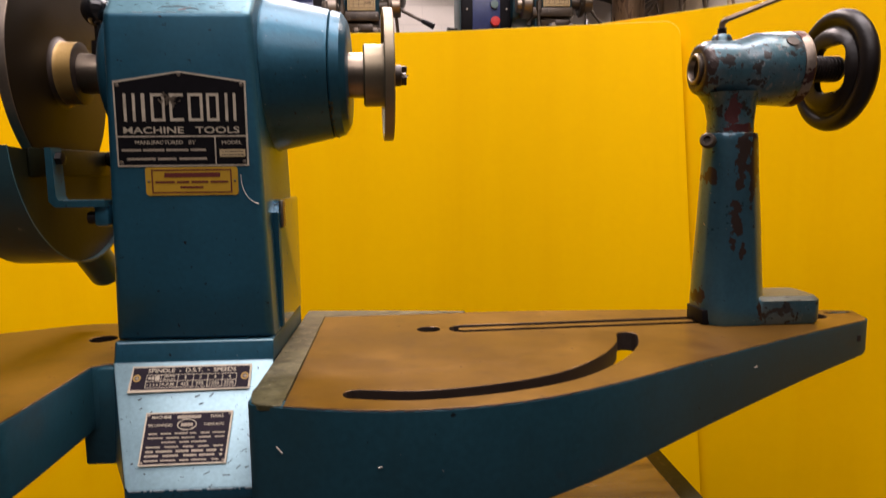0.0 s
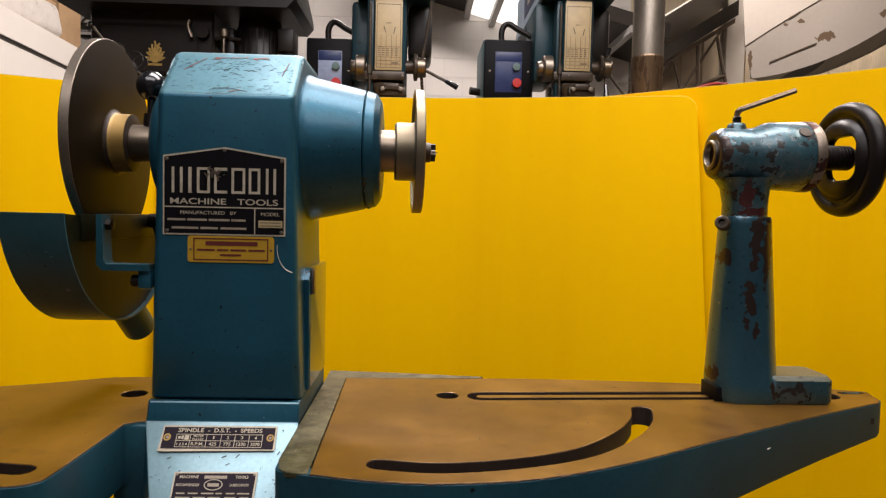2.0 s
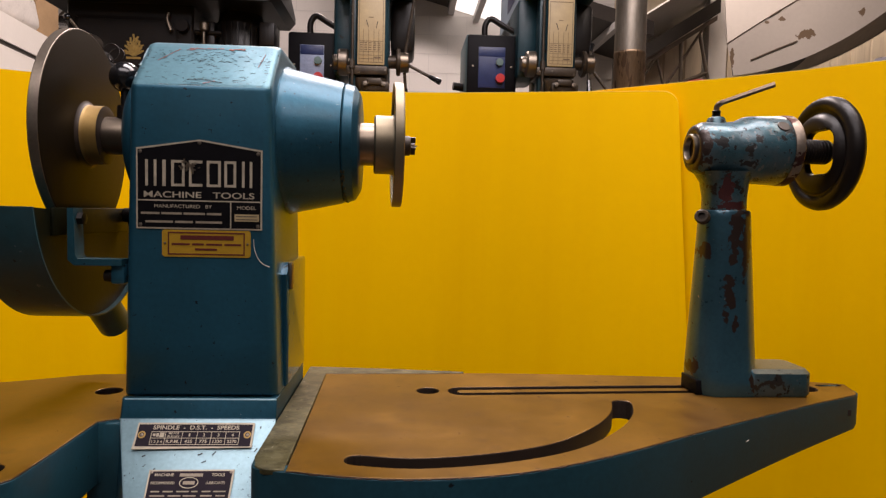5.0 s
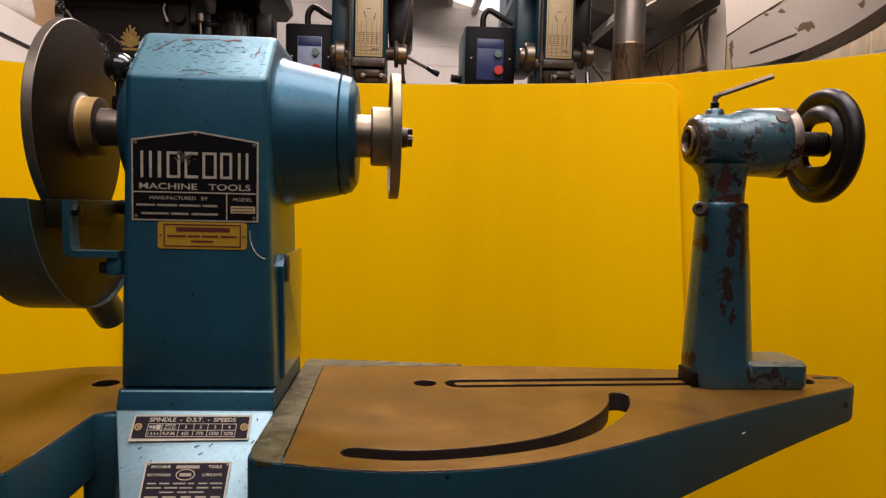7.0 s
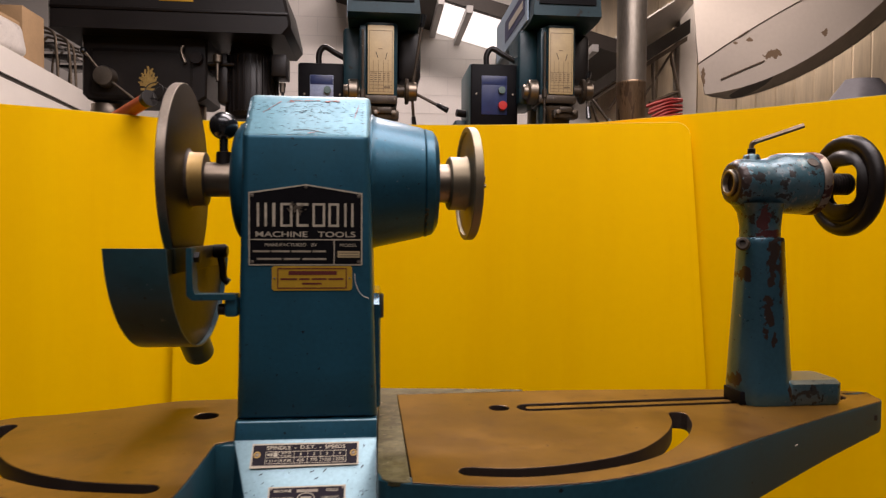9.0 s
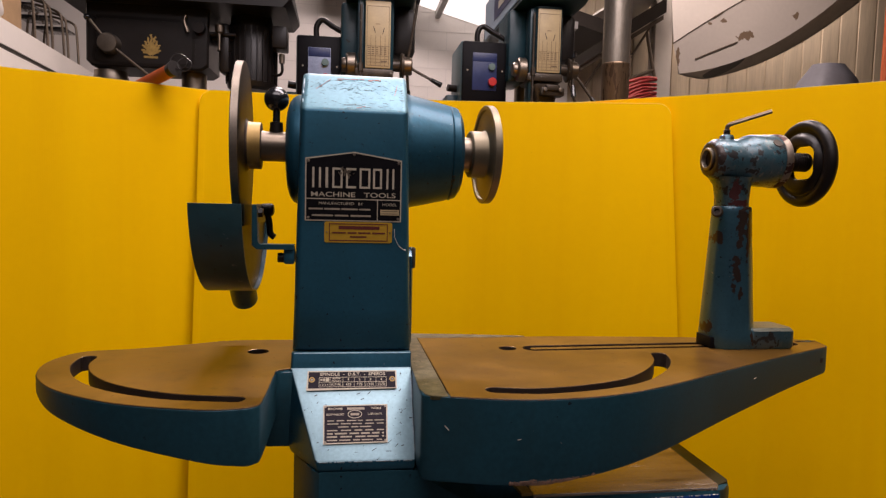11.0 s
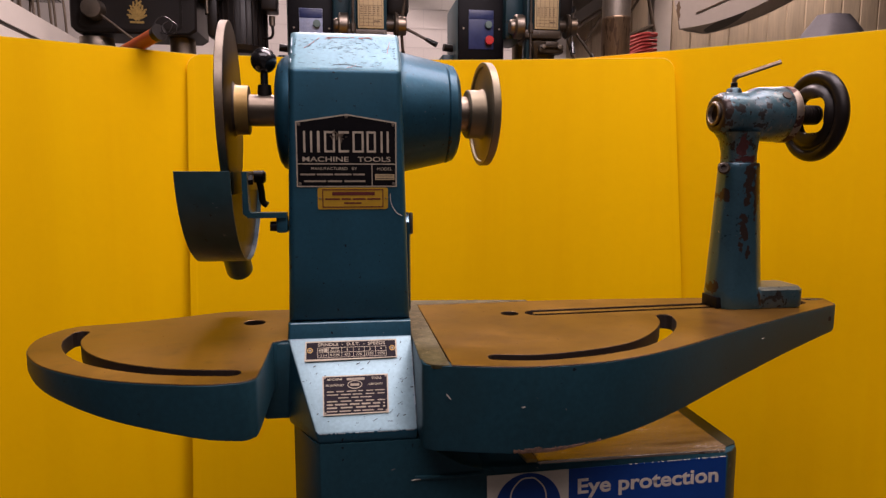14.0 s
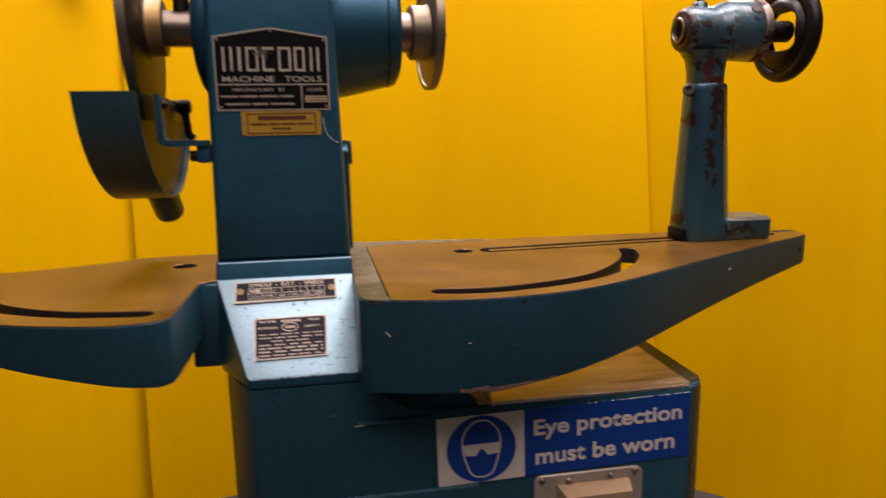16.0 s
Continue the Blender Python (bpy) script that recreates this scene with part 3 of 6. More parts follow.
panel([(-1.9, 0.35), (-1.3, 0.66), (-0.97, 0.825), (-0.82, 0.89), (-0.66, 0.967), (-0.57, 1.012), (-0.48, 1.058), (-0.36, 1.118)], 1.422,
      "darker yellow plastic sheet bowed forward beside the grinding disc")
panel([(0.62, 1.20), (0.80, 1.105), (0.92, 1.01), (1.05, 0.905), (1.18, 0.80), (1.30, 0.695), (1.40, 0.595), (1.55, 0.45), (1.9, 0.12), (2.3, -0.25)], 1.448,
      "yellow plastic sheet bowed forward past the tailstock")

# ---------------------------------------------------------------- the lathe
AX, AZ = 0.14, 1.172          # the spindle's line
BED = 0.768                   # top of the beds
lathe = thing("wood_lathe", (0.1, 0.1, -0.2), "blue enamelled cast-iron wood-turning lathe with brown beds on a cabinet", "lathe")
FRONT = lambda x, z, y=0.0: pose(x, y, z, 90, 0, 0)

# cabinet and pedestal
cab = [(-0.097, -0.020), (-0.058, -0.106), (-0.048, -0.115), (0.668, -0.115), (0.682, -0.109), (0.699, -0.092), (0.706, -0.078), (0.706, 0.36), (-0.095, 0.36)]


def ring(pts, z, inset=0.0):
    c = Vector((sum(p[0] for p in pts) / len(pts), sum(p[1] for p in pts) / len(pts)))
    return [Vector((p[0] + math.copysign(inset, c.x - p[0]), p[1] + math.copysign(inset, c.y - p[1]), z)) for p in pts]


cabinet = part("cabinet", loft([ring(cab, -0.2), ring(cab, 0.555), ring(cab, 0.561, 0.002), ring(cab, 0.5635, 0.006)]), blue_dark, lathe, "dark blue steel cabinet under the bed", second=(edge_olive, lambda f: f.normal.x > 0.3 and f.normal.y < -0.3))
ped = lambda x1: [(-0.099, -0.021), (-0.060, -0.107), (-0.050, -0.1165), (x1 - 0.012, -0.1165), (x1, -0.104), (x1, 0.33), (-0.099, 0.33)]
part("pedestal", loft([[Vector((x, y, z)) for x, y in ped(x1)] for z, x1 in ((0.40, 0.29), (0.545, 0.275), (0.556, 0.245), (0.572, 0.195), (0.595, 0.155), (0.620, 0.125))]), blue_dark, lathe, "dark blue pedestal flaring into the cabinet", sharp=30)
# Added dark body where the gap under the bed lies in deep shadow.
part("neck_shade_core", loft([rrect(0.10, x1, -0.02, 0.33, z, 0.03) for z, x1 in ((0.555, 0.36), (0.600, 0.345), (0.66, 0.36), (0.72, 0.40))]), slot_dark, lathe, "dark core filling the shadow between cabinet and bed")
part("top_sheet", loft([ring([(0.318, -0.113), (0.664, -0.113), (0.672, -0.100), (0.672, 0.34), (0.300, 0.34)], z, i) for z, i in ((0.5620, 0), (0.566, 0), (0.567, 0.001))]), cabinet_top_metal, cabinet, "worn brown bare metal sheet on the cabinet top, streaked pale for reflections")
part("edge_strip", loft([[Vector((x, y, z)) for x, y in ((0.6735, -0.098), (0.699, -0.086), (0.7035, -0.076), (0.7035, 0.355), (0.6735, 0.355))] for z in (0.5625, 0.5652)]), edge_olive, cabinet, "speckled olive margin of the cabinet top")
part("top_strip", loft([ring([(0.298, -0.109), (0.317, -0.109), (0.299, 0.02), (0.28, 0.02)], z) for z in (0.563, 0.569)]), bronze, cabinet, "scuffed edge strip with dark marks")
part("neck_rib", tube([(0.105, -0.116, 0.553), (0.16, -0.118, 0.5525), (0.22, -0.117, 0.555)], 0.004, 8), blue_dark, cabinet)
# White sliver painted in as the glint on the rib.
part("rib_glint", loft([[Vector((x, -0.1200 + d, 0.5515 + z)) for x, z in ((0.098, -0.0015), (0.112, 0.0022), (0.135, 0.0028), (0.108, -0.0008))] for d in (0.0, 0.0025)]), sign_white, cabinet, "white glint painted at the end of the rib")
part("access_panel", rbox(-0.03, 0.298, -0.1225, -0.110, 0.06, 0.432, 0.006, 3), blue_dark, cabinet)
plate = part("socket_plate", loft([[Vector((q.x, y, q.y)) for q in rrect(0.389 + i, 0.581 - i, 0.26 + i, 0.432 - i, 0, 0.014, 5)] for y, i in ((-0.112, 0), (-0.1192, 0), (-0.1205, 0.0012))]), socket_metal, cabinet, "pale metal socket plate with dome screws")
part("socket_box", loft([[Vector((x, y, z)) for x, z in ((a, b), (c, b), (c, d), (a, d))] for y, a, b, c, d in ((-0.119, 0.428, 0.265, 0.556, 0.414), (-0.150, 0.436, 0.270, 0.549, 0.406))]), cardboard, plate, "beige plastic box")
for x, z in ((0.402, 0.424), (0.448, 0.4195), (0.522, 0.4205), (0.566, 0.425)):
    part("screw", rev([(-0.1250, 0.0), (-0.1243, 0.0035), (-0.1225, 0.0052), (-0.1204, 0.0056)], (x, 0, z), "y", 16), dull_steel, plate)

# blue and white safety sign
SIGN = pose(0.4465, -0.1158, 0.4940, 90, -1.0, 0)
sign = part("safety_sign", bars([(-0.2185, 0.2185, -0.058, 0.058)], SIGN, 0.0012), sign_blue, lathe, "blue and white eye protection safety sign")
part("white_field", bars([(-0.2185, -0.0745, -0.0582, 0.0582)], SIGN, 0.0017), sign_white, sign)


def disc_on(m, cx, cy, rx, ry, z0, z1, n=48):
    return loft([[m @ Vector((cx + rx * math.cos(2 * math.pi * k / n), cy + ry * math.sin(2 * math.pi * k / n), z)) for k in range(n)] for z in (z0, z1)])


part("roundel", disc_on(SIGN, -0.1465, 0, 0.0575, 0.0575, 0.0012, 0.0022), sign_blue, sign)


def outline_on(m, pts, w, z, loop=True):
    """A flat line of width w along points on m's plane."""
    line = smooth_line([(x, y, 0) for x, y in pts], 6, loop)
    bm = bmesh.new()
    n = len(line)
    rows = []
    for i, q in enumerate(line):
        a, b = (line[(i - 1) % n], line[(i + 1) % n]) if loop else (line[max(i - 1, 0)], line[min(i + 1, n - 1)])
        d = (b - a).normalized()
        s = Vector((-d.y, d.x, 0)) * w / 2
        rows.append([bm.verts.new(m @ (q + s * k + Vector((0, 0, z + h)))) for k, h in ((-1, 0), (1, 0), (1, 0.0006), (-1, 0.0006))])
    for i in range(n if loop else n - 1):
        a, b = rows[i], rows[(i + 1) % n]
        for k in range(4):
            bm.faces.new((a[k], b[k], b[(k + 1) % 4], a[(k + 1) % 4]))
    return bm


part("oval_line", outline_on(SIGN, [(-0.1465, -0.049), (-0.163, -0.043), (-0.172, -0.022), (-0.178, 0.004), (-0.175, 0.028), (-0.160, 0.046), (-0.1465, 0.049), (-0.133, 0.046), (-0.118, 0.028), (-0.115, 0.004), (-0.121, -0.022), (-0.130, -0.043)], 0.0024, 0.0022), sign_white, sign)
part("goggle_shape", loft([[SIGN @ Vector((-0.1465 + x, y, z)) for x, y in ((-0.031, 0.009), (0.031, 0.009), (0.027, -0.009), (0.010, -0.011), (0.003, 0.0), (-0.003, 0.0), (-0.010, -0.011), (-0.027, -0.009))] for z in (0.0022, 0.003)]), sign_white, sign)
random.seed(17)
torn = bmesh.new()
for k in range(46):
    x = 0.2175 - abs(random.gauss(0, 0.10))
    if x > 0.02:
        ln, w = random.uniform(0.0004, 0.0020), random.uniform(0.0002, 0.0009)
        bars([(x - ln, min(x + ln, 0.2182), 0.0579 - w, 0.0584)], SIGN, random.uniform(0.0015, 0.0019), torn)
tagged(part("torn_edge", torn, sign_white, sign), "torn white upper edge of the sign", kind="stuff")
part("lettering", words("Eye protection", SIGN @ pose(0.073, 0.021, 0.0012), 0.262, 0.036, 0.0007, 0.022), sign_white, sign)
part("lettering", words("must be worn", SIGN @ pose(0.068, -0.026, 0.0012), 0.247, 0.029, 0.0007, 0.022), sign_white, sign)

# base casting with the sloping plate face
loops = []
for z, fl2, fl, fr, br in ((0.797, (-0.107, 0.001), (-0.104, -0.004), (0.109, -0.004), 0.23), (0.769, (-0.1080, -0.004), (-0.1050, -0.0095), (0.109, -0.0095), 0.23),
                           (0.766, (-0.109, -0.002), (-0.1055, -0.0125), (0.109, -0.0125), 0.23), (0.638, (-0.109, -0.018), (-0.056, -0.1155), (0.109, -0.1155), 0.23),
                           (0.624, (-0.107, -0.018), (-0.052, -0.1165), (0.1085, -0.1165), 0.23), (0.617, (-0.102, -0.014), (-0.050, -0.110), (0.106, -0.110), 0.228)):
    loops.append([Vector((*p, z)) for p in (fl2, fl, fr, (fr[0], br), (fl2[0], br))])
bm = loft(loops)
bmesh.ops.bevel(bm, geom=[e for e in bm.edges], offset=0.0028, segments=2, profile=0.5, affect="EDGES")
base = part("base_casting", bm, blue_shaded, lathe, "blue cast base with a sloping front face coloured pale for lamp glare", second=(blue_glare, lambda f: f.normal.y < -0.5 and f.normal.z > 0.45))

# headstock column
loops = [rrect(-0.1065, 0.1085, 0.004, 0.217, 0.7985, 0.012), rrect(-0.1055, 0.1075, 0.0, 0.217, 0.803, 0.012)]
for k in range(1, 7):
    z = 0.803 + (1.226 - 0.803) * k / 6
    w = 0.0095 * k / 6
    loops.append(rrect(-0.1055 + w, 0.1075 - w - 0.002 * k / 6, 0.0, 0.217, z, 0.012))
for z, y, w in ((1.231, 0.001, 0.0961), (1.236, 0.004, 0.0961), (1.296, 0.060, 0.0965), (1.302, 0.066, 0.096), (1.306, 0.074, 0.094)):
    loops.append(rrect(-w, w, y, 0.217, z, 0.012))
column = part("headstock_column", loft(loops), blue, lathe, "blue headstock column with a sloping worn top coloured pale for lamp sheen", sharp=50, second=(blue_top, lambda f: f.normal.z > 0.35))
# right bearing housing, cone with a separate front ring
part("bearing_housing", rev([(0.080, 0.0), (0.080, 0.1165), (0.099, 0.1165), (0.104, 0.1135), (0.108, 0.1125), (0.182, 0.0962), (0.1865, 0.0945), (0.1865, 0.0)], (0, AX, AZ)), blue_shaded, column, sharp=28)
part("bearing_ring", rev([(0.1875, 0.0), (0.1875, 0.0930), (0.1900, 0.0945), (0.2030, 0.0905), (0.2100, 0.0800), (0.2115, 0.0760), (0.2115, 0.0)], (0, AX, AZ)), blue_shaded, column, sharp=25)
part("left_boss", rev([(-0.085, 0.0), (-0.085, 0.108), (-0.107, 0.106), (-0.116, 0.1005), (-0.122, 0.092), (-0.1255, 0.080), (-0.1265, 0.0)], (0, AX - 0.01, AZ - 0.005)), blue, column, sharp=40)
cover = part("side_cover", loft([[Vector((x, y, z)) for y, z in ((0.05 + i, 0.80 + i), (0.208 - i, 0.80 + i), (0.208 - i, 0.985 - i), (0.066 + i, 0.985 - i), (0.05 + i, 0.968 - i))] for x, i in ((0.100, 0), (0.1115, 0), (0.1140, 0.003))]), blue_gloss, column, "blue side cover plate")
part("cover_clip", rbox(0.112, 0.119, 0.052, 0.068, 0.945, 0.985, 0.003), dull_steel, cover)

# name plates on the front
NP = FRONT(0, 0)


def rivet(x, y, m, parent, r=0.0032):
    b = rev([(0.0008, r), (0.0022, r * 0.8), (0.0028, 0.0)], (0, 0, 0), "z", 12)
    part("rivet", move(b, m @ pose(x, y, 0)), dull_steel, parent)


def plate_slab(pts, m, t):
    return loft([[m @ Vector((x, y, z)) for x, y in pts] for z in (0, t)])


shape = lambda i: [(-0.0855 + i, 1.034 + i), (0.0855 - i, 1.034 + i), (0.0855 - i, 1.145 - i), (0.0, 1.158 - i), (-0.0855 + i, 1.145 - i)]
name_plate = part("name_plate", plate_slab(shape(0.0), NP, 0.0016), plate_metal, column, "black and pale metal maker's plate with a scratched middle")
part("field", plate_slab(shape(0.0022), NP, 0.0019), plate_black, name_plate)
part("rule", bars([(-0.0835, 0.0835, 1.0725, 1.0742), (0.042, 0.0435, 1.0360, 1.0725)], NP, 0.0025), plate_metal, name_plate)
# the maker's mark: seven plain upright blocks
for i, (x0, x1, kind) in enumerate(((-0.077, -0.054, 3), (-0.050, -0.0455, 0), (-0.038, -0.020, 1), (-0.014, 0.004, 2), (0.010, 0.029, 1), (0.034, 0.050, 1), (0.054, 0.076, 3))):
    w = 0.0035
    marks = []
    if kind == 0:
        marks.append((x0, x1, 1.093, 1.129))
    elif kind == 1:
        marks += frame_bars(x0, x1, 1.093, 1.129, w)
    elif kind == 2:
        marks += [(x0, x0 + w, 1.093, 1.129), (x0 + w, x1, 1.125, 1.129), (x0 + w, x1, 1.093, 1.097)]
    else:
        marks += [(x0 + 0.004, x0 + 0.004 + w, 1.093, 1.129), (x1 - 0.004 - w, x1 - 0.004, 1.093, 1.129)]
    part("block_mark", bars(marks, NP, 0.0026), plate_metal, name_plate)
part("lettering", words("MACHINE   TOOLS", NP @ pose(0.0, 1.0815, 0.0018), 0.150, 0.0085, 0.0007, 0.008), plate_metal, name_plate)
part("lettering", words("MANUFACTURED   BY", NP @ pose(-0.022, 1.0655, 0.0018), 0.078, 0.0048, 0.0006), plate_metal, name_plate)
part("lettering", words("MODEL", NP @ pose(0.0645, 1.0650, 0.0018), 0.026, 0.0048, 0.0006), plate_metal, name_plate)
for row in ((-0.079, -0.054, 1.0540, 1.0570), (-0.0515, -0.0240, 1.0540, 1.0570), (-0.0215, 0.0075, 1.0540, 1.0570), (0.0100, 0.0300, 1.0540, 1.0570), (-0.073, -0.036, 1.0424, 1.0454), (-0.033, -0.009, 1.0424, 1.0454), (-0.005, 0.031, 1.0424, 1.0454)):
    part("print_bar", bars([row], NP, 0.0022), plate_print, name_plate)
tag = part("model_tag", bars([(0.048, 0.0815, 1.046, 1.056)], NP, 0.0024), cream, name_plate)
part("print_bar", bars([(0.050, 0.079, 1.0525, 1.0535), (0.050, 0.0795, 1.0482, 1.0492)], NP, 0.0027), ink, tag)
for x, z in ((-0.080, 1.140), (0.080, 1.140), (-0.080, 1.0395), (0.080, 1.0395), (0, 1.1535)):
    rivet(x, z, NP, name_plate)
# scuffed bright metal in the middle of the plate
random.seed(7)
scuff = bmesh.new()
for k in range(30):
    a, d = random.uniform(0, 6.28), abs(random.gauss(0, 0.0065))
    x, z = -0.014 + d * 1.1 * math.cos(a), 1.121 + d * math.sin(a)
    s = random.uniform(0.0006, 0.0020)
    rot = random.uniform(0, 3.14)
    m = NP @ pose(x, z, 0.0019, 0, 0, math.degrees(rot))
    bars([(-s * 1.6, s * 1.6, -s * 0.5, s * 0.5)], m, random.uniform(0.0009, 0.0013), scuff)
part("scuff", scuff, steel, name_plate, "bright scratched metal")
yp = lambda i: [(p.x, p.y) for p in rrect(-0.051 + i, 0.070 - i, 0.9955 + i, 1.0330 - i, 0, 0.004)]
dealer = part("dealer_plate", plate_slab(yp(0), NP, 0.0014), plate_yellow, column, "yellow dealer's plate with a dark red border")
part("border", bars(frame_bars(-0.043, 0.062, 0.9985, 1.030, 0.0017), NP, 0.0018), plate_red, dealer)
for row in ((-0.026, 0.047, 1.0195, 1.0255), (-0.038, -0.013, 1.0118, 1.0145), (-0.010, 0.006, 1.0118, 1.0145), (0.009, 0.031, 1.0118, 1.0145), (0.034, 0.057, 1.0118, 1.0145), (-0.006, 0.024, 1.0048, 1.0075)):
    part("print_bar", bars([row], NP, 0.0018), plate_red, dealer)
for x in (-0.047, 0.066):
    rivet(x, 1.0143, NP, dealer, 0.0018)
part("paint_crack", tube([(0.074, -0.0004, 1.022), (0.075, -0.0004, 1.008), (0.080, -0.0004, 0.995), (0.087, -0.0004, 0.987), (0.096, -0.0004, 0.983)], 0.00045, 6), sign_white, column, "pale hairline crack in the paint")

# plates on the sloping face; local origin at the upper plate's top edge
SL = pose(0, -0.0155, 0.7635, 51.5, 0, 0) @ pose(0, 0, 0.0022)
speed = part("speed_plate", plate_slab([(-0.0775, -0.0365), (0.0815, -0.0340), (0.0815, 0.0005), (-0.0765, 0.0005)], SL, 0.0016), plate_metal, base, "dark speed plate with a pale metal border")
part("field", bars([(-0.0745, 0.0790, -0.0325, -0.0020)], SL, 0.0019), plate_purple, speed)
part("lettering", words("SPINDLE  -  D.S.T.  -  SPEEDS", SL @ pose(0.003, -0.0065, 0.0019), 0.116, 0.0056, 0.0006, 0.012), plate_metal, speed)
grid = frame_bars(-0.056, 0.063, -0.0305, -0.0120, 0.0007) + [(-0.056, 0.063, -0.0216, -0.0209)]
grid += [(x, x + 0.0007, -0.0305, -0.0120) for x in (-0.037, -0.0145, 0.0055, 0.0245, 0.0440)]
for line in grid:
    part("table_line", bars([line], SL, 0.0023), plate_metal, speed)
for k, (n, rpm, x) in enumerate((("1", "425", -0.0045), ("2", "775", 0.0152), ("3", "1330", 0.0345), ("4", "2270", 0.0537))):
    part("lettering", words(n, SL @ pose(x, -0.0167, 0.0019), 0.0018 if n == "1" else 0.0028, 0.0042, 0.0005, 0.01), plate_metal, speed)
    part("lettering", words(rpm, SL @ pose(x, -0.0258, 0.0019), 0.0100 if k < 2 else 0.0125, 0.0044, 0.0005, 0.01), plate_metal, speed)
part("lettering", words("MOTOR", SL @ pose(-0.0255, -0.0146, 0.0019), 0.014, 0.0028, 0.0005, 0.01), plate_metal, speed)
part("lettering", words("PULLEY", SL @ pose(-0.0255, -0.0190, 0.0019), 0.016, 0.0028, 0.0005, 0.01), plate_metal, speed)
part("lettering", words("R.P.M.", SL @ pose(-0.0255, -0.0258, 0.0019), 0.017, 0.0044, 0.0005, 0.01), plate_metal, speed)
part("lettering", words("1 2 3 4", SL @ pose(-0.0465, -0.0262, 0.0019), 0.014, 0.0036, 0.0005, 0.01), plate_metal, speed)
part("pulley_mark", bars([(-0.0535, -0.0500, -0.0185, -0.0150), (-0.0490, -0.0455, -0.0192, -0.0143), (-0.0445, -0.0385, -0.0200, -0.0135)], SL, 0.0022), plate_metal, speed)
for x in (-0.0685, 0.0735):
    part("eyelet", move(rev([(0.0016, 0.0052), (0.0024, 0.0050), (0.0024, 0.0030)], (0, 0, 0), "z", 18), SL @ pose(x, -0.0165, 0)), bronze, speed)
    rivet(x, -0.0165, SL, speed, 0.0026)
oil = part("lubricant_plate", plate_slab([(-0.0450, -0.1320), (0.0630, -0.1310), (0.0640, -0.0635), (-0.0470, -0.0640)], SL, 0.0016), plate_metal, base, "dark lubrication plate with a pale border")
part("field", plate_slab([(-0.0430, -0.1300), (0.0608, -0.1290), (0.0618, -0.0655), (-0.0448, -0.0660)], SL, 0.0019), plate_purple, oil)
part("lettering", words("MACHINE", SL @ pose(-0.026, -0.0705, 0.0019), 0.0245, 0.0038, 0.0005, 0.01), plate_metal, oil)
part("lettering", words("TOOLS", SL @ pose(0.044, -0.0705, 0.0019), 0.017, 0.0038, 0.0005, 0.01), plate_metal, oil)
part("lettering", words("RECOMMENDED", SL @ pose(-0.026, -0.0810, 0.0019), 0.0300, 0.0034, 0.0005), plate_metal, oil)
part("lettering", words("LUBRICANTS", SL @ pose(0.042, -0.0810, 0.0019), 0.0245, 0.0034, 0.0005), plate_metal, oil)
part("oval_mark", outline_on(SL, [(0.0075 + 0.0118 * math.cos(k * 0.5236), -0.0808 + 0.0068 * math.sin(k * 0.5236)) for k in range(12)], 0.0010, 0.0019), plate_metal, oil)
rows = [(-0.006, 0.024, -0.0728, -0.0688), (0.000, 0.015, -0.0830, -0.0788)]
random.seed(3)
for k, (y, h) in enumerate(((-0.0920, 0.0024), (-0.0975, 0.0024), (-0.1030, 0.0024), (-0.1090, 0.0026), (-0.1145, 0.0036), (-0.1200, 0.0034), (-0.1258, 0.0026))):
    x = -0.039 + (0.018 if k == 2 else 0)
    while x < 0.054 - (0.018 if k == 2 else 0):
        w = random.uniform(0.008, 0.021)
        rows.append((x, min(x + w, 0.057), y - h * 0.36, y + h * 0.36))
        x += w + random.uniform(0.0025, 0.006)
for row in rows:
    part("print_bar", bars([row], SL, 0.0023), plate_print, oil)
for x, y in ((-0.0432, -0.0672), (0.0600, -0.0672), (-0.0415, -0.1285), (0.0592, -0.1275)):
    rivet(x, y, SL, oil, 0.0024)

# ---- beds
def inside(line, d):
    """The loop drawn in by d."""
    n = len(line)
    area = sum(line[i].x * line[(i + 1) % n].y - line[(i + 1) % n].x * line[i].y for i in range(n))
    s = 1 if area > 0 else -1
    out = []
    for i in range(n):
        t = (line[(i + 1) % n] - line[i - 1]).normalized()
        out.append(line[i] + Vector((-t.y, t.x, 0)) * d * s)
    return out


def skirt(loop, depth, thick, top):
    """A wall that hangs from a bed's edge; depth gives its lower edge's height from x."""
    inner = inside(loop, thick)
    soft = inside(loop, 0.0018)
    n = len(loop)
    bm = bmesh.new()
    cols = []
    for a, b, c in zip(loop, soft, inner):
        low = depth(a.x) if a.y < 0.17 else top - 0.034
        cols.append([bm.verts.new((p.x, p.y, z)) for p, z in ((b, top), (a, top - 0.002), (a, low + 0.006), (b, low), (c, low), (c, top))])
    for i in range(n):
        p, q = cols[i], cols[(i + 1) % n]
        for k in range(6):
            bm.faces.new((p[k], q[k], q[(k + 1) % 6], p[(k + 1) % 6]))
    return bm


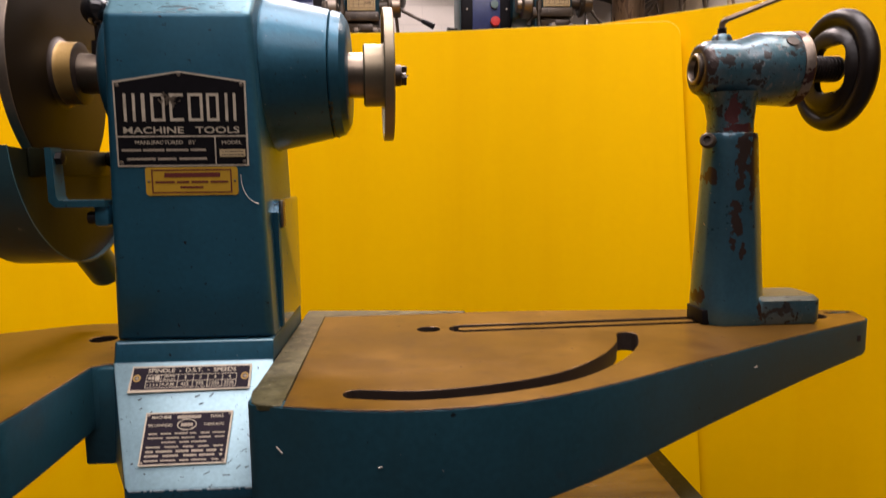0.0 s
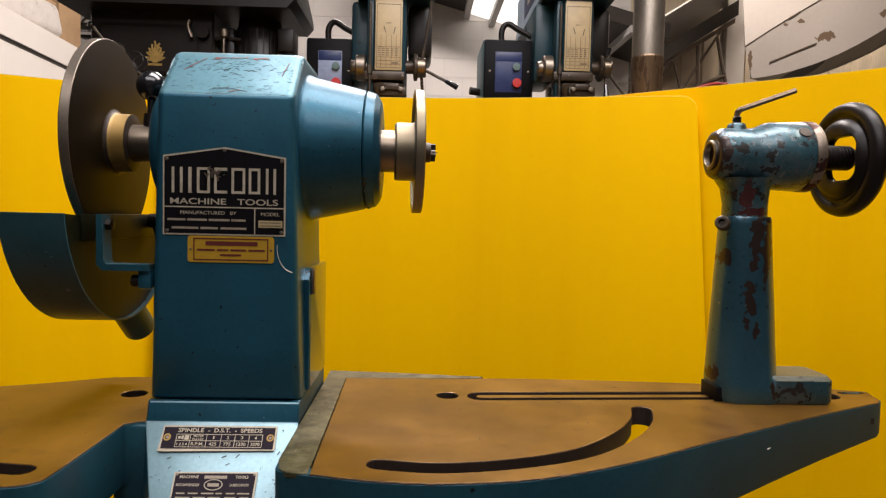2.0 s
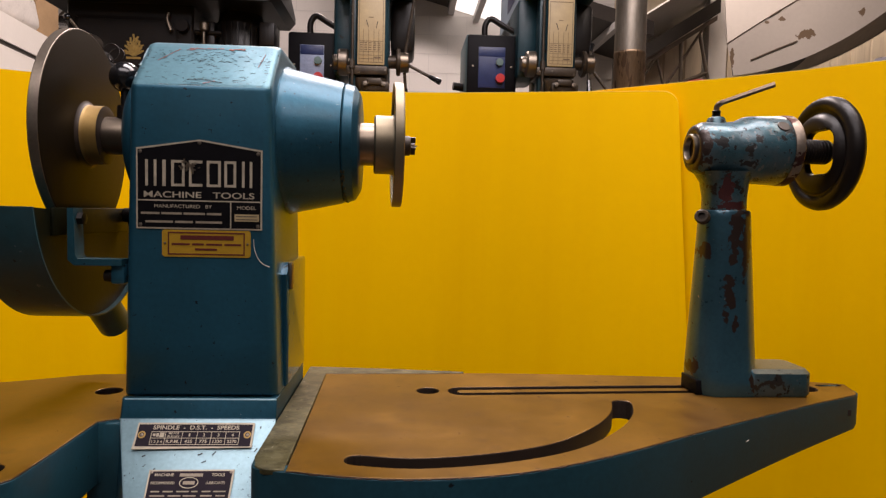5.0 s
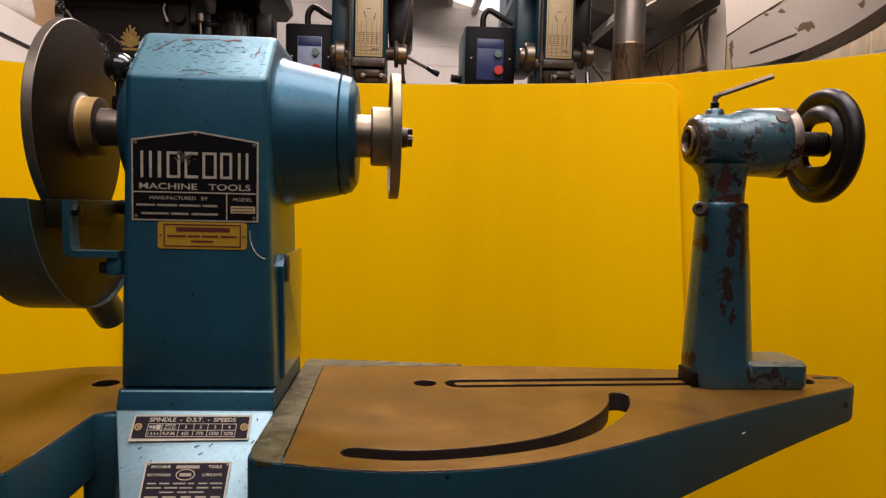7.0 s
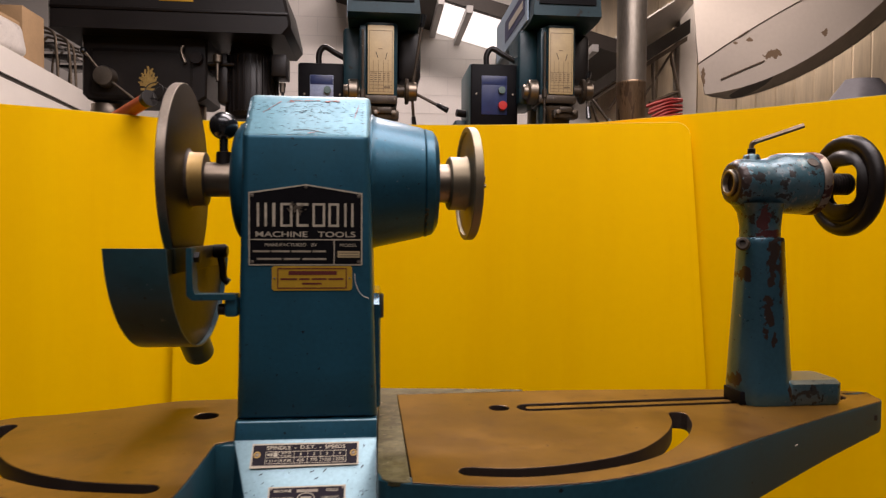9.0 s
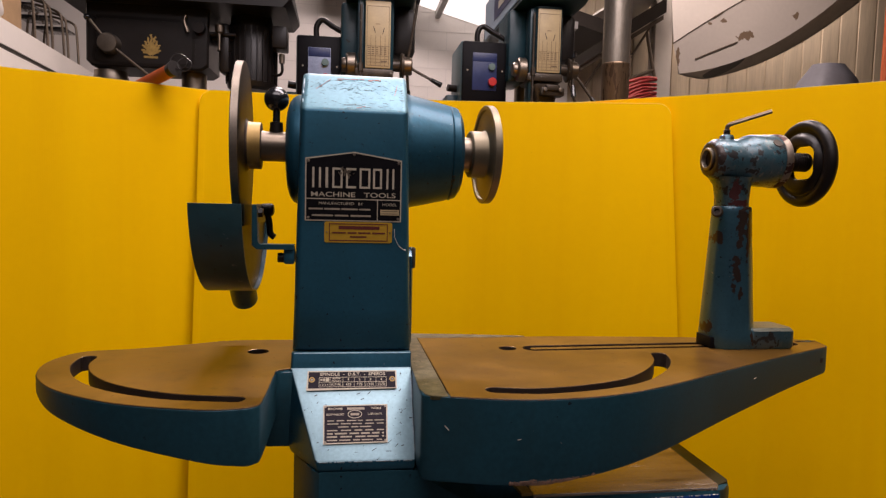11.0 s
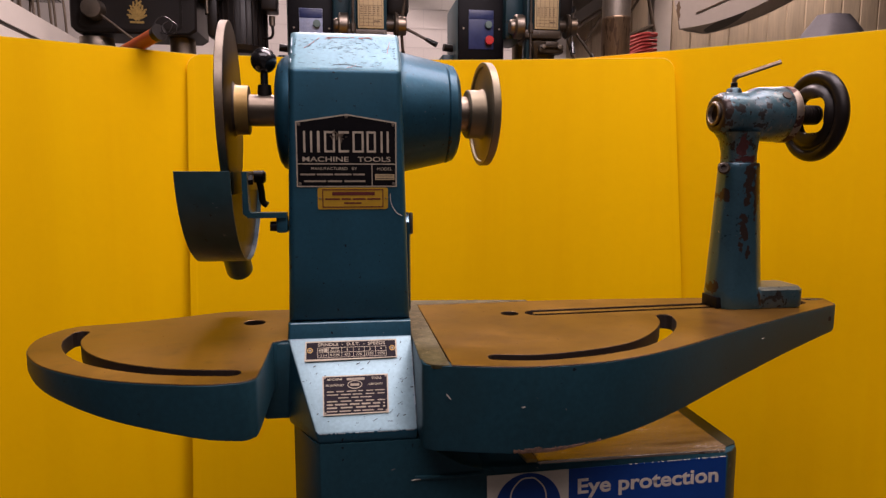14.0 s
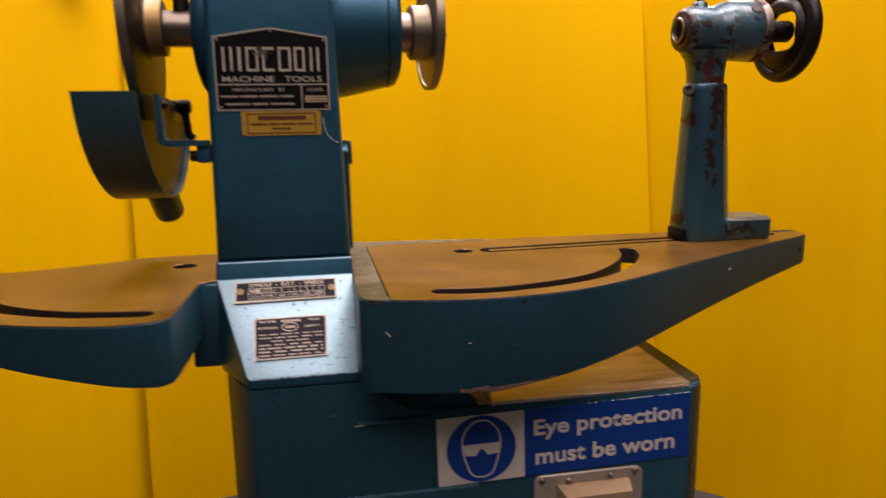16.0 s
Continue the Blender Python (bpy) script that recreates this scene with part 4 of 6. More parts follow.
def slot_loop(line, w):
    """The outline of a round-ended slot of width w along a line."""
    pts = smooth_line([(x, y, 0) for x, y in line], 8)
    left, right = [], []
    for i, q in enumerate(pts):
        d = (pts[min(i + 1, len(pts) - 1)] - pts[max(i - 1, 0)]).normalized()
        s = Vector((-d.y, d.x, 0)) * w / 2
        left.append(q + s)
        right.append(q - s)
    d0, d1 = (pts[0] - pts[1]).normalized() * w / 2, (pts[-1] - pts[-2]).normalized() * w / 2
    e0 = [pts[0] + d0 * math.cos(a) + (right[0] - pts[0]) * math.sin(a) for a in (-1.0, -0.5, 0, 0.5, 1.0)]
    e1 = [pts[-1] + d1 * math.cos(a) + (left[-1] - pts[-1]) * math.sin(a) for a in (-1.0, -0.5, 0, 0.5, 1.0)]
    return left + e1[::-1] + right[::-1] + e0[::-1]


def circle(cx, cy, r, n=28):
    return [Vector((cx + r * math.cos(2 * math.pi * k / n), cy + r * math.sin(2 * math.pi * k / n), 0)) for k in range(n)]


V3 = lambda pts: [Vector((x, y, 0)) for x, y in pts]
front_r = smooth_line([(0.154, -0.190, 0), (0.236, -0.209, 0), (0.323, -0.213, 0), (0.426, -0.196, 0), (0.545, -0.146, 0), (0.713, -0.050, 0), (0.901, 0.053, 0), (1.064, 0.135, 0)], 6)
back_r = smooth_line([(1.092, 0.205, 0), (1.0, 0.226, 0), (0.754, 0.252, 0), (0.483, 0.266, 0), (0.348, 0.261, 0), (0.146, 0.254, 0)], 5)
outer_r = smooth_line([(0.110, -0.02, 0), (0.110, -0.145, 0), (0.117, -0.177, 0), (0.154, -0.190, 0)], 5)[:-1] + front_r + V3([(1.072, 0.142), (1.078, 0.150)]) + back_r[:-6] + V3([(0.40, 0.280), (0.25, 0.300), (0.11, 0.312), (0.11, 0.15)])
lower_r = lambda x: 0.629 if x < 0.30 else 0.629 + (x - 0.30) * (0.708 - 0.629) / (1.07 - 0.30)
bed_r = part("bed", skirt(outer_r, lower_r, 0.018, BED - 0.0008), blue_dark, lathe, "long brown bed with a curved slot and a straight slot", sharp=40)
top_r = inside(front_r + V3([(1.070, 0.143), (1.076, 0.151)]) + back_r, 0.0006)
arc_r = slot_loop([(0.233, -0.158), (0.307, -0.168), (0.407, -0.150), (0.498, -0.110), (0.571, -0.042), (0.616, 0.025), (0.635, 0.079)], 0.031)
long_r = slot_loop([(0.385, 0.1440), (0.7, 0.1615), (0.995, 0.1760)], 0.048)
end_r = slot_loop([(1.036, 0.1940), (1.060, 0.1955), (1.074, 0.1965)], 0.011)
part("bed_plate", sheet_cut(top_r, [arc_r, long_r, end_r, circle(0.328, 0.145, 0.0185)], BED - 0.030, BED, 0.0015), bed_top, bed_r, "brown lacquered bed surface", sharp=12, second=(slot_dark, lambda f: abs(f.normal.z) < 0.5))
bar_r = slot_loop([(0.385, 0.1440), (0.7, 0.1615), (0.993, 0.1760)], 0.0165)
part("slot_bar", sheet_cut(bar_r, [], BED - 0.02, BED - 0.0008, 0.0002), bed_top, bed_r, sharp=12, second=(slot_dark, lambda f: f.normal.z < 0.9))
# Dark sheet added below so the straight slot reads black.
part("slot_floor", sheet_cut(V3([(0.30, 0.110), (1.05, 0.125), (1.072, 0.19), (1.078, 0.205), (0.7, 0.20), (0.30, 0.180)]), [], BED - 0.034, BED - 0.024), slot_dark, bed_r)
flange = V3([(0.110, 0.308), (0.110, -0.145), (0.1165, -0.175), (0.128, -0.185), (0.1525, -0.188), (0.1465, 0.255), (0.30, 0.2615), (0.40, 0.268), (0.39, 0.277), (0.25, 0.296)])
part("bed_flange", sheet_cut(flange, [], BED - 0.007, BED - 0.0002, 0.001), bare_iron, bed_r, "bare grimy iron flange beside the column", sharp=12)
part("web", rbox(0.13, 0.44, 0.02, 0.045, 0.655, 0.735, 0.004), blue_dark, bed_r)

outer_l = smooth_line([(-0.131, -0.02, 0), (-0.131, -0.185, 0), (-0.138, -0.219, 0), (-0.165, -0.231, 0), (-0.22, -0.231, 0), (-0.343, -0.194, 0), (-0.449, -0.125, 0), (-0.510, -0.050, 0), (-0.538, 0.020, 0), (-0.540, 0.085, 0), (-0.510, 0.142, 0),
                       (-0.430, 0.164, 0), (-0.346, 0.196, 0), (-0.267, 0.234, 0), (-0.20, 0.242, 0), (-0.106, 0.243, 0)], 6) + V3([(-0.106, 0.10), (-0.106, -0.006), (-0.118, -0.010)])
lower_l = lambda x: 0.680 + max(0.0, -0.15 - x) * 0.150
bed_l = part("bed", skirt(outer_l, lower_l, 0.016, BED - 0.0008), blue_dark, lathe, "short rounded brown bed with a curved slot", sharp=40)
arc_l = slot_loop([(-0.172, -0.1845), (-0.275, -0.1635), (-0.370, -0.114), (-0.436, -0.048), (-0.476, 0.030), (-0.484, 0.092)], 0.028)
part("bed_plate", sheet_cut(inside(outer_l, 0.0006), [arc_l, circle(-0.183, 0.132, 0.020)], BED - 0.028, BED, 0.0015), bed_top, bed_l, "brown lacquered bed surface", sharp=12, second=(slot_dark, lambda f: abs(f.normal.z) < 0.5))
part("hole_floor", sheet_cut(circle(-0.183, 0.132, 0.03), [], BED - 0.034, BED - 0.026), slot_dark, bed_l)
part("bed_bracket", rbox(-0.150, -0.100, -0.016, 0.21, 0.628, 0.764, 0.004), blue_dark, bed_l)

# ---- spindle
C = (0, AX, AZ)
YAW = Matrix.Translation((0.02, 0.13, 0)) @ Matrix.Rotation(radians(3.4), 4, "Z") @ Matrix.Translation((-0.02, -AX, 0))
spindle = part("spindle", move(rev([(-0.210, 0), (-0.210, 0.029), (-0.100, 0.029), (0.100, 0.034), (0.240, 0.034), (0.240, 0)], C), YAW), steel, lathe, "polished steel spindle")
face = part("faceplate", move(rev([(0.2325, 0.034), (0.2325, 0.044), (0.2350, 0.0470), (0.2600, 0.0470), (0.2640, 0.0490), (0.2660, 0.0530), (0.2668, 0.0900), (0.2625, 0.0915), (0.2622, 0.0985), (0.2635, 0.0998), (0.2760, 0.0998), (0.2775, 0.0985), (0.2775, 0.0)], C, n=72), YAW), face_steel, lathe, "round turned steel faceplate", sharp=30)
prong = rev([(0.2775, 0.0), (0.2775, 0.0165), (0.2900, 0.0160), (0.2915, 0.0145), (0.2915, 0.004), (0.304, 0.0), ], C, n=28)
for k in range(4):
    a = k * math.pi / 2 + 0.4
    loft([[Vector((0.2915 + dx, AX + r * math.cos(a) - s * 0.0016 * math.sin(a), AZ + r * math.sin(a) + s * 0.0016 * math.cos(a))) for r, s in ((0.005, -1), (0.0145, -1), (0.0145, 1), (0.005, 1))] for dx in (-0.001, 0.008)], bm=prong)
part("drive_centre", move(prong, YAW), bronze_brown, lathe, "pronged drive centre")
disc = part("outboard_disc", move(rev([(-0.2045, 0.029), (-0.2045, 0.1535), (-0.2052, 0.1555), (-0.2060, 0.1562), (-0.2178, 0.1562), (-0.2190, 0.1552), (-0.2190, 0.0)], C, n=96), YAW), old_steel, lathe, "large tarnished steel outboard disc with a bright rim", second=(dull_steel, lambda f: abs(f.normal.x) < 0.75))
part("disc_collar", move(rev([(-0.1765, 0.029), (-0.1765, 0.0425), (-0.1775, 0.0445), (-0.1960, 0.0448), (-0.2005, 0.0460), (-0.2035, 0.0490), (-0.2048, 0.0525), (-0.2048, 0.02)], C), YAW), bronze, disc, "dull metal collar coloured yellow for the sheet reflection", second=(slot_dark, lambda f: f.normal.x > 0.7))
# speed lever with a black ball
lever = part("shift_lever", tube([(-0.149, 0.118, 1.195), (-0.149, 0.118, 1.250)], 0.0070, 14, per=1), plastic_black, lathe, "black ball-ended shift lever")
part("ball", rev([(-0.0235, 0.0)] + [(0.0235 * -math.cos(a * math.pi / 14), 0.0235 * math.sin(a * math.pi / 14)) for a in range(1, 14)] + [(0.0235, 0.0)], (-0.149, 0.118, 1.262), "z", 32), plastic_black, lever)
part("lever_boss", rev([(1.185, 0.0), (1.185, 0.014), (1.218, 0.012), (1.220, 0.0)], (-0.149, 0.118, 0), "z", 20), iron_black, lever)

# ---- dust hood over the lower part of the disc
HY, HZ, HR = 0.112, 1.082, 0.188
arc = [radians(186.5 + (347 - 186.5) * k / 30) for k in range(31)]
bm = bmesh.new()
cols = [[bm.verts.new((x, HY + r * math.cos(a), HZ + r * math.sin(a))) for x, r in ((-0.268, HR), (-0.183, HR), (-0.183, HR - 0.0025), (-0.268, HR - 0.0025))] for a in arc]
for p, q in zip(cols, cols[1:]):
    for k in range(4):
        bm.faces.new((p[k], q[k], q[(k + 1) % 4], p[(k + 1) % 4]))
bm.faces.new(cols[0])
bm.faces.new(cols[-1][::-1])
hood = part("dust_hood", bm, hood_blue, lathe, "blue curved sheet-metal dust hood")
for x0, x1 in ((-0.2675, -0.2650), (-0.1935, -0.1910)):
    part("side_sheet", loft([[Vector((x, HY + (HR - 0.002) * math.cos(a), HZ + (HR - 0.002) * math.sin(a))) for a in arc] for x in (x0, x1)]), hood_shade if x0 > -0.2 else hood_blue, hood)
part("top_strap", rbox(-0.1915, -0.1870, -0.02, 0.27, 1.022, 1.060, 0.0015), hood_shade, hood)
part("outlet_spout", tube([(-0.226, 0.165, 0.935), (-0.228, 0.205, 0.900), (-0.229, 0.258, 0.855)], 0.027, 24, per=3), hood_blue, hood, "round outlet spout")
arm = part("hood_bracket", loft([[Vector((x, y, z)) for x, z in ((-0.176, 1.060), (-0.168, 1.060), (-0.166, 0.996), (-0.163, 0.9905), (-0.104, 0.9905), (-0.104, 0.9815), (-0.168, 0.9815), (-0.176, 0.989))] for y in (-0.006, 0.020)]), blue_dark, hood, "dark blue bent flat-bar bracket")
part("clamp_lever", tube([(-0.176, 0.20, 1.045), (-0.171, 0.20, 1.020), (-0.169, 0.20, 1.000), (-0.160, 0.20, 0.992)], 0.0065, 10), iron_black, arm)
part("clamp_knob", rev([(-0.186, 0.0), (-0.186, 0.012), (-0.166, 0.013), (-0.162, 0.009), (-0.162, 0.0)], (0, 0.20, 1.049), "x", 16), iron_black, arm)
part("bolt", rev([(-0.166, 0.009), (-0.1585, 0.009), (-0.157, 0.0)], (0, 0.006, 1.046), "x", 6), iron_black, arm)
part("lug", rbox(-0.122, -0.103, 0.0, 0.028, 0.955, 0.985, 0.004), blue, arm)
part("bolt", rev([(-0.134, 0.0), (-0.133, 0.0085), (-0.122, 0.009), (-0.122, 0.0)], (0, 0.012, 0.966), "x", 14), iron_black, arm)

# red-brown and dark scratches on the sloping top of the headstock
TOPS = pose(0, 0.032, 1.266, 47, 0, 0) @ pose(0, 0, 0.0007)
random.seed(21)
for x, y, ln, w, ang, mat in ((-0.058, 0.022, 0.038, 0.0009, 50, "r"), (0.075, 0.014, 0.032, 0.0008, 80, "r"), (-0.01, 0.040, 0.045, 0.0014, 2, "r"), (0.035, 0.0395, 0.022, 0.0026, 4, "r"), (0.008, -0.040, 0.012, 0.0012, 20, "r"), (-0.03, 0.036, 0.010, 0.0012, 8, "r"), (0.012, -0.036, 0.028, 0.0011, -14, "k"), (-0.01, -0.034, 0.020, 0.0010, 6, "k")):
    cuts, at = [], -ln / 2
    while at < ln / 2:
        run, side = random.uniform(0.0015, 0.0060), random.uniform(-0.5, 0.5) * w
        thin = random.uniform(0.25, 0.60) * w
        cuts.append((at, at + run, side - thin, side + thin))
        at += run * random.uniform(0.8, 1.4)
    part("scratch", bars(cuts, TOPS @ pose(x, y, 0, 0, 0, ang), 0.0004), RUSTY if mat == "r" else ink, column)
for k in range(210):
    x, y = max(-0.086, min(0.086, random.gauss(0.005, 0.045))), random.choice((random.uniform(-0.042, 0.040), random.gauss(0.016, 0.010)))
    ln, w = random.choice((random.uniform(0.001, 0.004), random.uniform(0.002, 0.008))), random.uniform(0.00010, 0.00042)
    part("scratch", bars([(-ln / 2, ln / 2, -w / 2, w / 2)], TOPS @ pose(x, y, 0, 0, 0, random.gauss(3, 20)), 0.0003), ink, column)
# dents in the sloping plate face
for k in range(34):
    x, y = random.uniform(-0.07, 0.10), -random.uniform(0.036, 0.155)
    if x < -0.09 + 0.33 * (-y - 0.03):
        continue
    ln, w = random.uniform(0.0015, 0.009), random.uniform(0.0006, 0.0016)
    if -0.05 < x < 0.067 and -0.135 < y < -0.06:
        continue
    part("scratch", bars([(-ln / 2, ln / 2, -w / 2, w / 2)], SL @ pose(x, y, -0.0021, 0, 0, random.uniform(0, 60)), 0.0004), ink, base)

# rusty flaked edge under the long bed, and pale nicks in its skirt
random.seed(31)
flake = bmesh.new()
for k in range(340):
    x = min(0.39, max(0.250, random.gauss(0.298, 0.034)))
    a = max((q for q in front_r if q.x <= x), key=lambda q: q.x)
    b = min((q for q in front_r if q.x > x), key=lambda q: q.x)
    y = a.y + (b.y - a.y) * (x - a.x) / (b.x - a.x)
    s = random.uniform(0.0006, 0.0022)
    z = lower_r(x) + 0.002 + abs(random.gauss(0, 0.0030)) * max(0.35, 1 - abs(x - 0.285) / 0.08)
    bm2 = rbox(-s, s, -0.0010, 0.003, -s * 0.7, s * 0.7, 0.0004, 1)
    merge(flake, move(bm2, pose(x, y - random.uniform(0, 0.0008), z, 0, random.uniform(0, 90), 0)))
part("flaked_edge", flake, Mat("flaking_rust", (0.115, 0.062, 0.040), 0.8, 0, 0.7, 120, 400, 0.2), bed_r, "rusty flaked lower edge")
for x, z, ln, ang in ((0.150, 0.718, 0.006, -50), (0.262, 0.705, 0.003, 10), (0.79, 0.742, 0.003, 30)):
    a = min(front_r, key=lambda q: abs(q.x - x))
    part("nick", bars([(-ln, ln * 0.7, -0.0006, 0.0006)], pose(x, a.y - 0.003, z, 90, 0, 0) @ pose(0, 0, 0, 0, 0, ang), 0.0008), sign_white, bed_r)

random.seed(44)
wear = bmesh.new()
for k in range(46):
    a = random.uniform(2.0, 4.6)
    s = random.uniform(0.0008, 0.0030)
    m = Matrix.Translation((0.1885 + random.uniform(-0.001, 0.004), AX, AZ)) @ Matrix.Rotation(a, 4, "X") @ Matrix.Translation((0, 0.0, 0.0938))
    merge(wear, move(rbox(-s * 0.5, s * 0.5, -s, s, -0.001, 0.0012, 0), m))
part("edge_marks", wear, bare_iron, column, "bare metal wear along the bearing ring")

# pale spots painted along edges as highlights; the brown ones are chips
edge_glint = Mat("painted_edge_glint", (0.30, 0.37, 0.40), 0.4, 0.5, 0.3, 60, 200, 0.05)


chip_brown = Mat("dark_brown_chip", (0.055, 0.026, 0.014), 0.6, 0, 0.4, 60, 200, 0.05)


def edge_marks(a, b, count, thick, material, parent, label, seed):
    """Small spots strewn along a straight edge from a to b."""
    random.seed(seed)
    a, b = Vector(a), Vector(b)
    d = (b - a).normalized()
    bm = bmesh.new()
    for k in range(count):
        p = a.lerp(b, random.random())
        ln, w = random.uniform(0.0008, 0.0060) * random.random() + 0.0006, random.uniform(0.3, 1.0) * thick
        own = rbox(-ln, ln, -w, w, -w, w, 0)
        merge(bm, move(own, Matrix.Translation(p) @ d.to_track_quat("X", "Z").to_matrix().to_4x4()))
    return tagged(part("edge_marks", bm, material, parent), label, kind="stuff")


edge_marks((-0.086, 0.0022, 1.2328), (0.084, 0.0022, 1.2328), 12, 0.0006, edge_glint, column, "pale highlight spots painted along the ridge", 51)
edge_marks((-0.092, 0.012, 1.243), (-0.092, 0.058, 1.293), 14, 0.0009, edge_glint, column, "pale highlight spots painted along the sloping edge", 52)
edge_marks((-0.046, -0.1158, 0.6372), (0.104, -0.1158, 0.6372), 40, 0.0010, edge_glint, base, "pale highlight spots painted along the lower edge", 53)
edge_marks((0.1078, -0.108, 0.645), (0.1078, -0.018, 0.760), 26, 0.0009, edge_glint, base, "pale highlight spots painted along the side edge", 54)
for k, (q, r) in enumerate(zip(front_r[2:-2:2], front_r[4::2])):
    edge_marks((q.x, q.y + 0.0004, BED - 0.0016), (r.x, r.y + 0.0004, BED - 0.0016), 4, 0.0007, chip_brown, bed_r, "chipped brown front edge", 60 + k)
# ---------------------------------------------------------------- tailstock
TZ = 1.180
tail = thing("tailstock", (0.83, 0.14, BED), "chipped blue cast-iron tailstock with a black handwheel on the bed", "tailstock")
TC = (0, 0.14, TZ)
sections = []
for z, x0, x1, y0, y1, r in ((BED + 0.0005, 0.784, 0.890, 0.113, 0.206, 0.030), (0.776, 0.782, 0.892, 0.111, 0.208, 0.032), (0.800, 0.778, 0.891, 0.111, 0.207, 0.036), (0.812, 0.775, 0.888, 0.112, 0.204, 0.042),
                             (0.860, 0.7755, 0.884, 0.112, 0.200, 0.042), (0.940, 0.7770, 0.876, 0.110, 0.192, 0.040), (1.020, 0.7785, 0.867, 0.108, 0.184, 0.037), (1.066, 0.7795, 0.8620, 0.106, 0.180, 0.035),
                             (1.076, 0.7800, 0.8605, 0.106, 0.179, 0.034), (1.079, 0.7815, 0.8590, 0.108, 0.177, 0.033)):
    sections.append(rrect(x0, x1, y0, y1, z, r, 7))
pillar = part("pillar", loft(sections), blue_pillar, tail, "tapered blue pillar with rusty chips", sharp=45)
part("neck", loft([rrect(0.7840, 0.8530, 0.109, 0.175, z, 0.030, 6) for z in (1.060, 1.10)] + [rrect(0.779, 0.854, 0.105, 0.177, 1.126, 0.032, 6), rrect(0.768, 0.858, 0.098, 0.182, 1.142, 0.036, 6)]), blue_tail, tail)
part("barrel", rev([(0.7700, 0.0), (0.7600, 0.0245), (0.7575, 0.0320), (0.7600, 0.0375), (0.7700, 0.0430), (0.7800, 0.0445), (0.8150, 0.0448), (0.8280, 0.0465), (0.8420, 0.0535), (0.8500, 0.0555), (0.9010, 0.0575), (0.9035, 0.0565), (0.9035, 0.0)], TC, n=64), blue_tail, tail, "worn blue barrel with a rusty nose", sharp=50)
part("barrel_ring", rev([(0.9040, 0.03), (0.9040, 0.0572), (0.9060, 0.0585), (0.9180, 0.0585), (0.9200, 0.0570), (0.9205, 0.03)], TC, n=64), key_ring, tail, "worn steel end ring with brown stains")
part("quill", rev([(0.800, 0.018), (0.7548, 0.018), (0.7530, 0.0190), (0.7530, 0.0225), (0.7550, 0.0245), (0.7700, 0.0245)], TC, n=40), dull_steel, tail, "hollow steel quill")
part("quill_bore", rev([(0.775, 0.0), (0.775, 0.0181), (0.760, 0.0181)], TC, n=32), slot_dark, tail)
part("key_boss", rev([(1.2180, 0.0185), (1.2265, 0.0150), (1.2310, 0.0135), (1.2325, 0.0118), (1.2325, 0.0)], (0.798, 0.14, 0), "z", 24), blue_tail, tail)
key = part("hex_key", tube([(0.798, 0.14, 1.225), (0.798, 0.14, 1.246), (0.799, 0.1395, 1.2515), (0.8035, 0.1370, 1.2560), (0.810, 0.1325, 1.2585), (0.872, 0.098, 1.2815)], 0.0048, 6, per=4), key_steel, tail, "bent steel hex key")
part("grub_screw", rev([(1.233, 0.0072)] + [(1.234 + 0.0022 * k + d, r) for k in range(5) for d, r in ((0, 0.0074), (0.0011, 0.0060))] + [(1.2455, 0.0)], (0.798, 0.14, 0), "z", 14), iron_black, key)
part("clamp_screw", move(rev([(0.0, 0.0120), (0.010, 0.0120), (0.013, 0.0095), (0.013, 0.0060), (0.008, 0.0055), (0.008, 0.0)], (0, 0, 0), "z", 20), pose(0.774, 0.120, 1.066, 78, 0, -38)), bronze_brown, tail, "round socket clamp screw")
part("oil_plug", move(rev([(0.0, 0.0100), (0.0016, 0.0092), (0.0020, 0.0)], (0, 0, 0), "z", 24), pose(0.888, 0.14 - 0.0570 * 0.78, TZ + 0.0570 * 0.61, 52, 0, 0)), bronze_brown, tail, "round brown plug in the barrel")
# foot
bm = loft([rrect(0.86, 0.968, 0.116, 0.196, BED + 0.0005, 0.012), rrect(0.86, 0.972, 0.113, 0.200, BED + 0.006, 0.014), rrect(0.86, 0.972, 0.113, 0.200, BED + 0.040, 0.014), rrect(0.86, 0.966, 0.119, 0.194, BED + 0.047, 0.012)])
part("foot", bm, blue_tail, tail, "chipped blue foot block with a paler grey-green top", second=(foot_top, lambda f: f.normal.z > 0.6))
# Solid black block painted in for the dark inside of a notch.
part("notch_shade", rbox(0.7770, 0.800, 0.126, 0.185, BED + 0.0006, BED + 0.025, 0.001), plate_black, tail)
# screw and handwheel
thread = [(0.915, 0.0205)]
for k in range(13):
    thread += [(0.9180 + k * 0.0056, 0.0175), (0.9200 + k * 0.0056, 0.0205), (0.9215 + k * 0.0056, 0.0205)]
part("screw_shaft", rev(thread + [(0.9920, 0.0190), (0.9945, 0.0)], TC, n=32), iron_black, tail, "dark threaded screw", sharp=18)


def cut_away(bm, cutter):
    """The first solid less the second."""
    obs = []
    for b in (bm, cutter):
        bmesh.ops.recalc_face_normals(b, faces=b.faces)
        me = bpy.data.meshes.new("tmp")
        b.to_mesh(me)
        b.free()
        obs.append(bpy.data.objects.new("tmp", me))
        scene.collection.objects.link(obs[-1])
    mod = obs[0].modifiers.new("cut", "BOOLEAN")
    mod.operation, mod.solver, mod.object = "DIFFERENCE", "EXACT", obs[1]
    bpy.context.view_layer.update()
    me = bpy.data.meshes.new_from_object(obs[0].evaluated_get(bpy.context.evaluated_depsgraph_get()))
    out = bmesh.new()
    out.from_mesh(me)
    for ob in obs:
        bpy.data.objects.remove(ob)
    return out


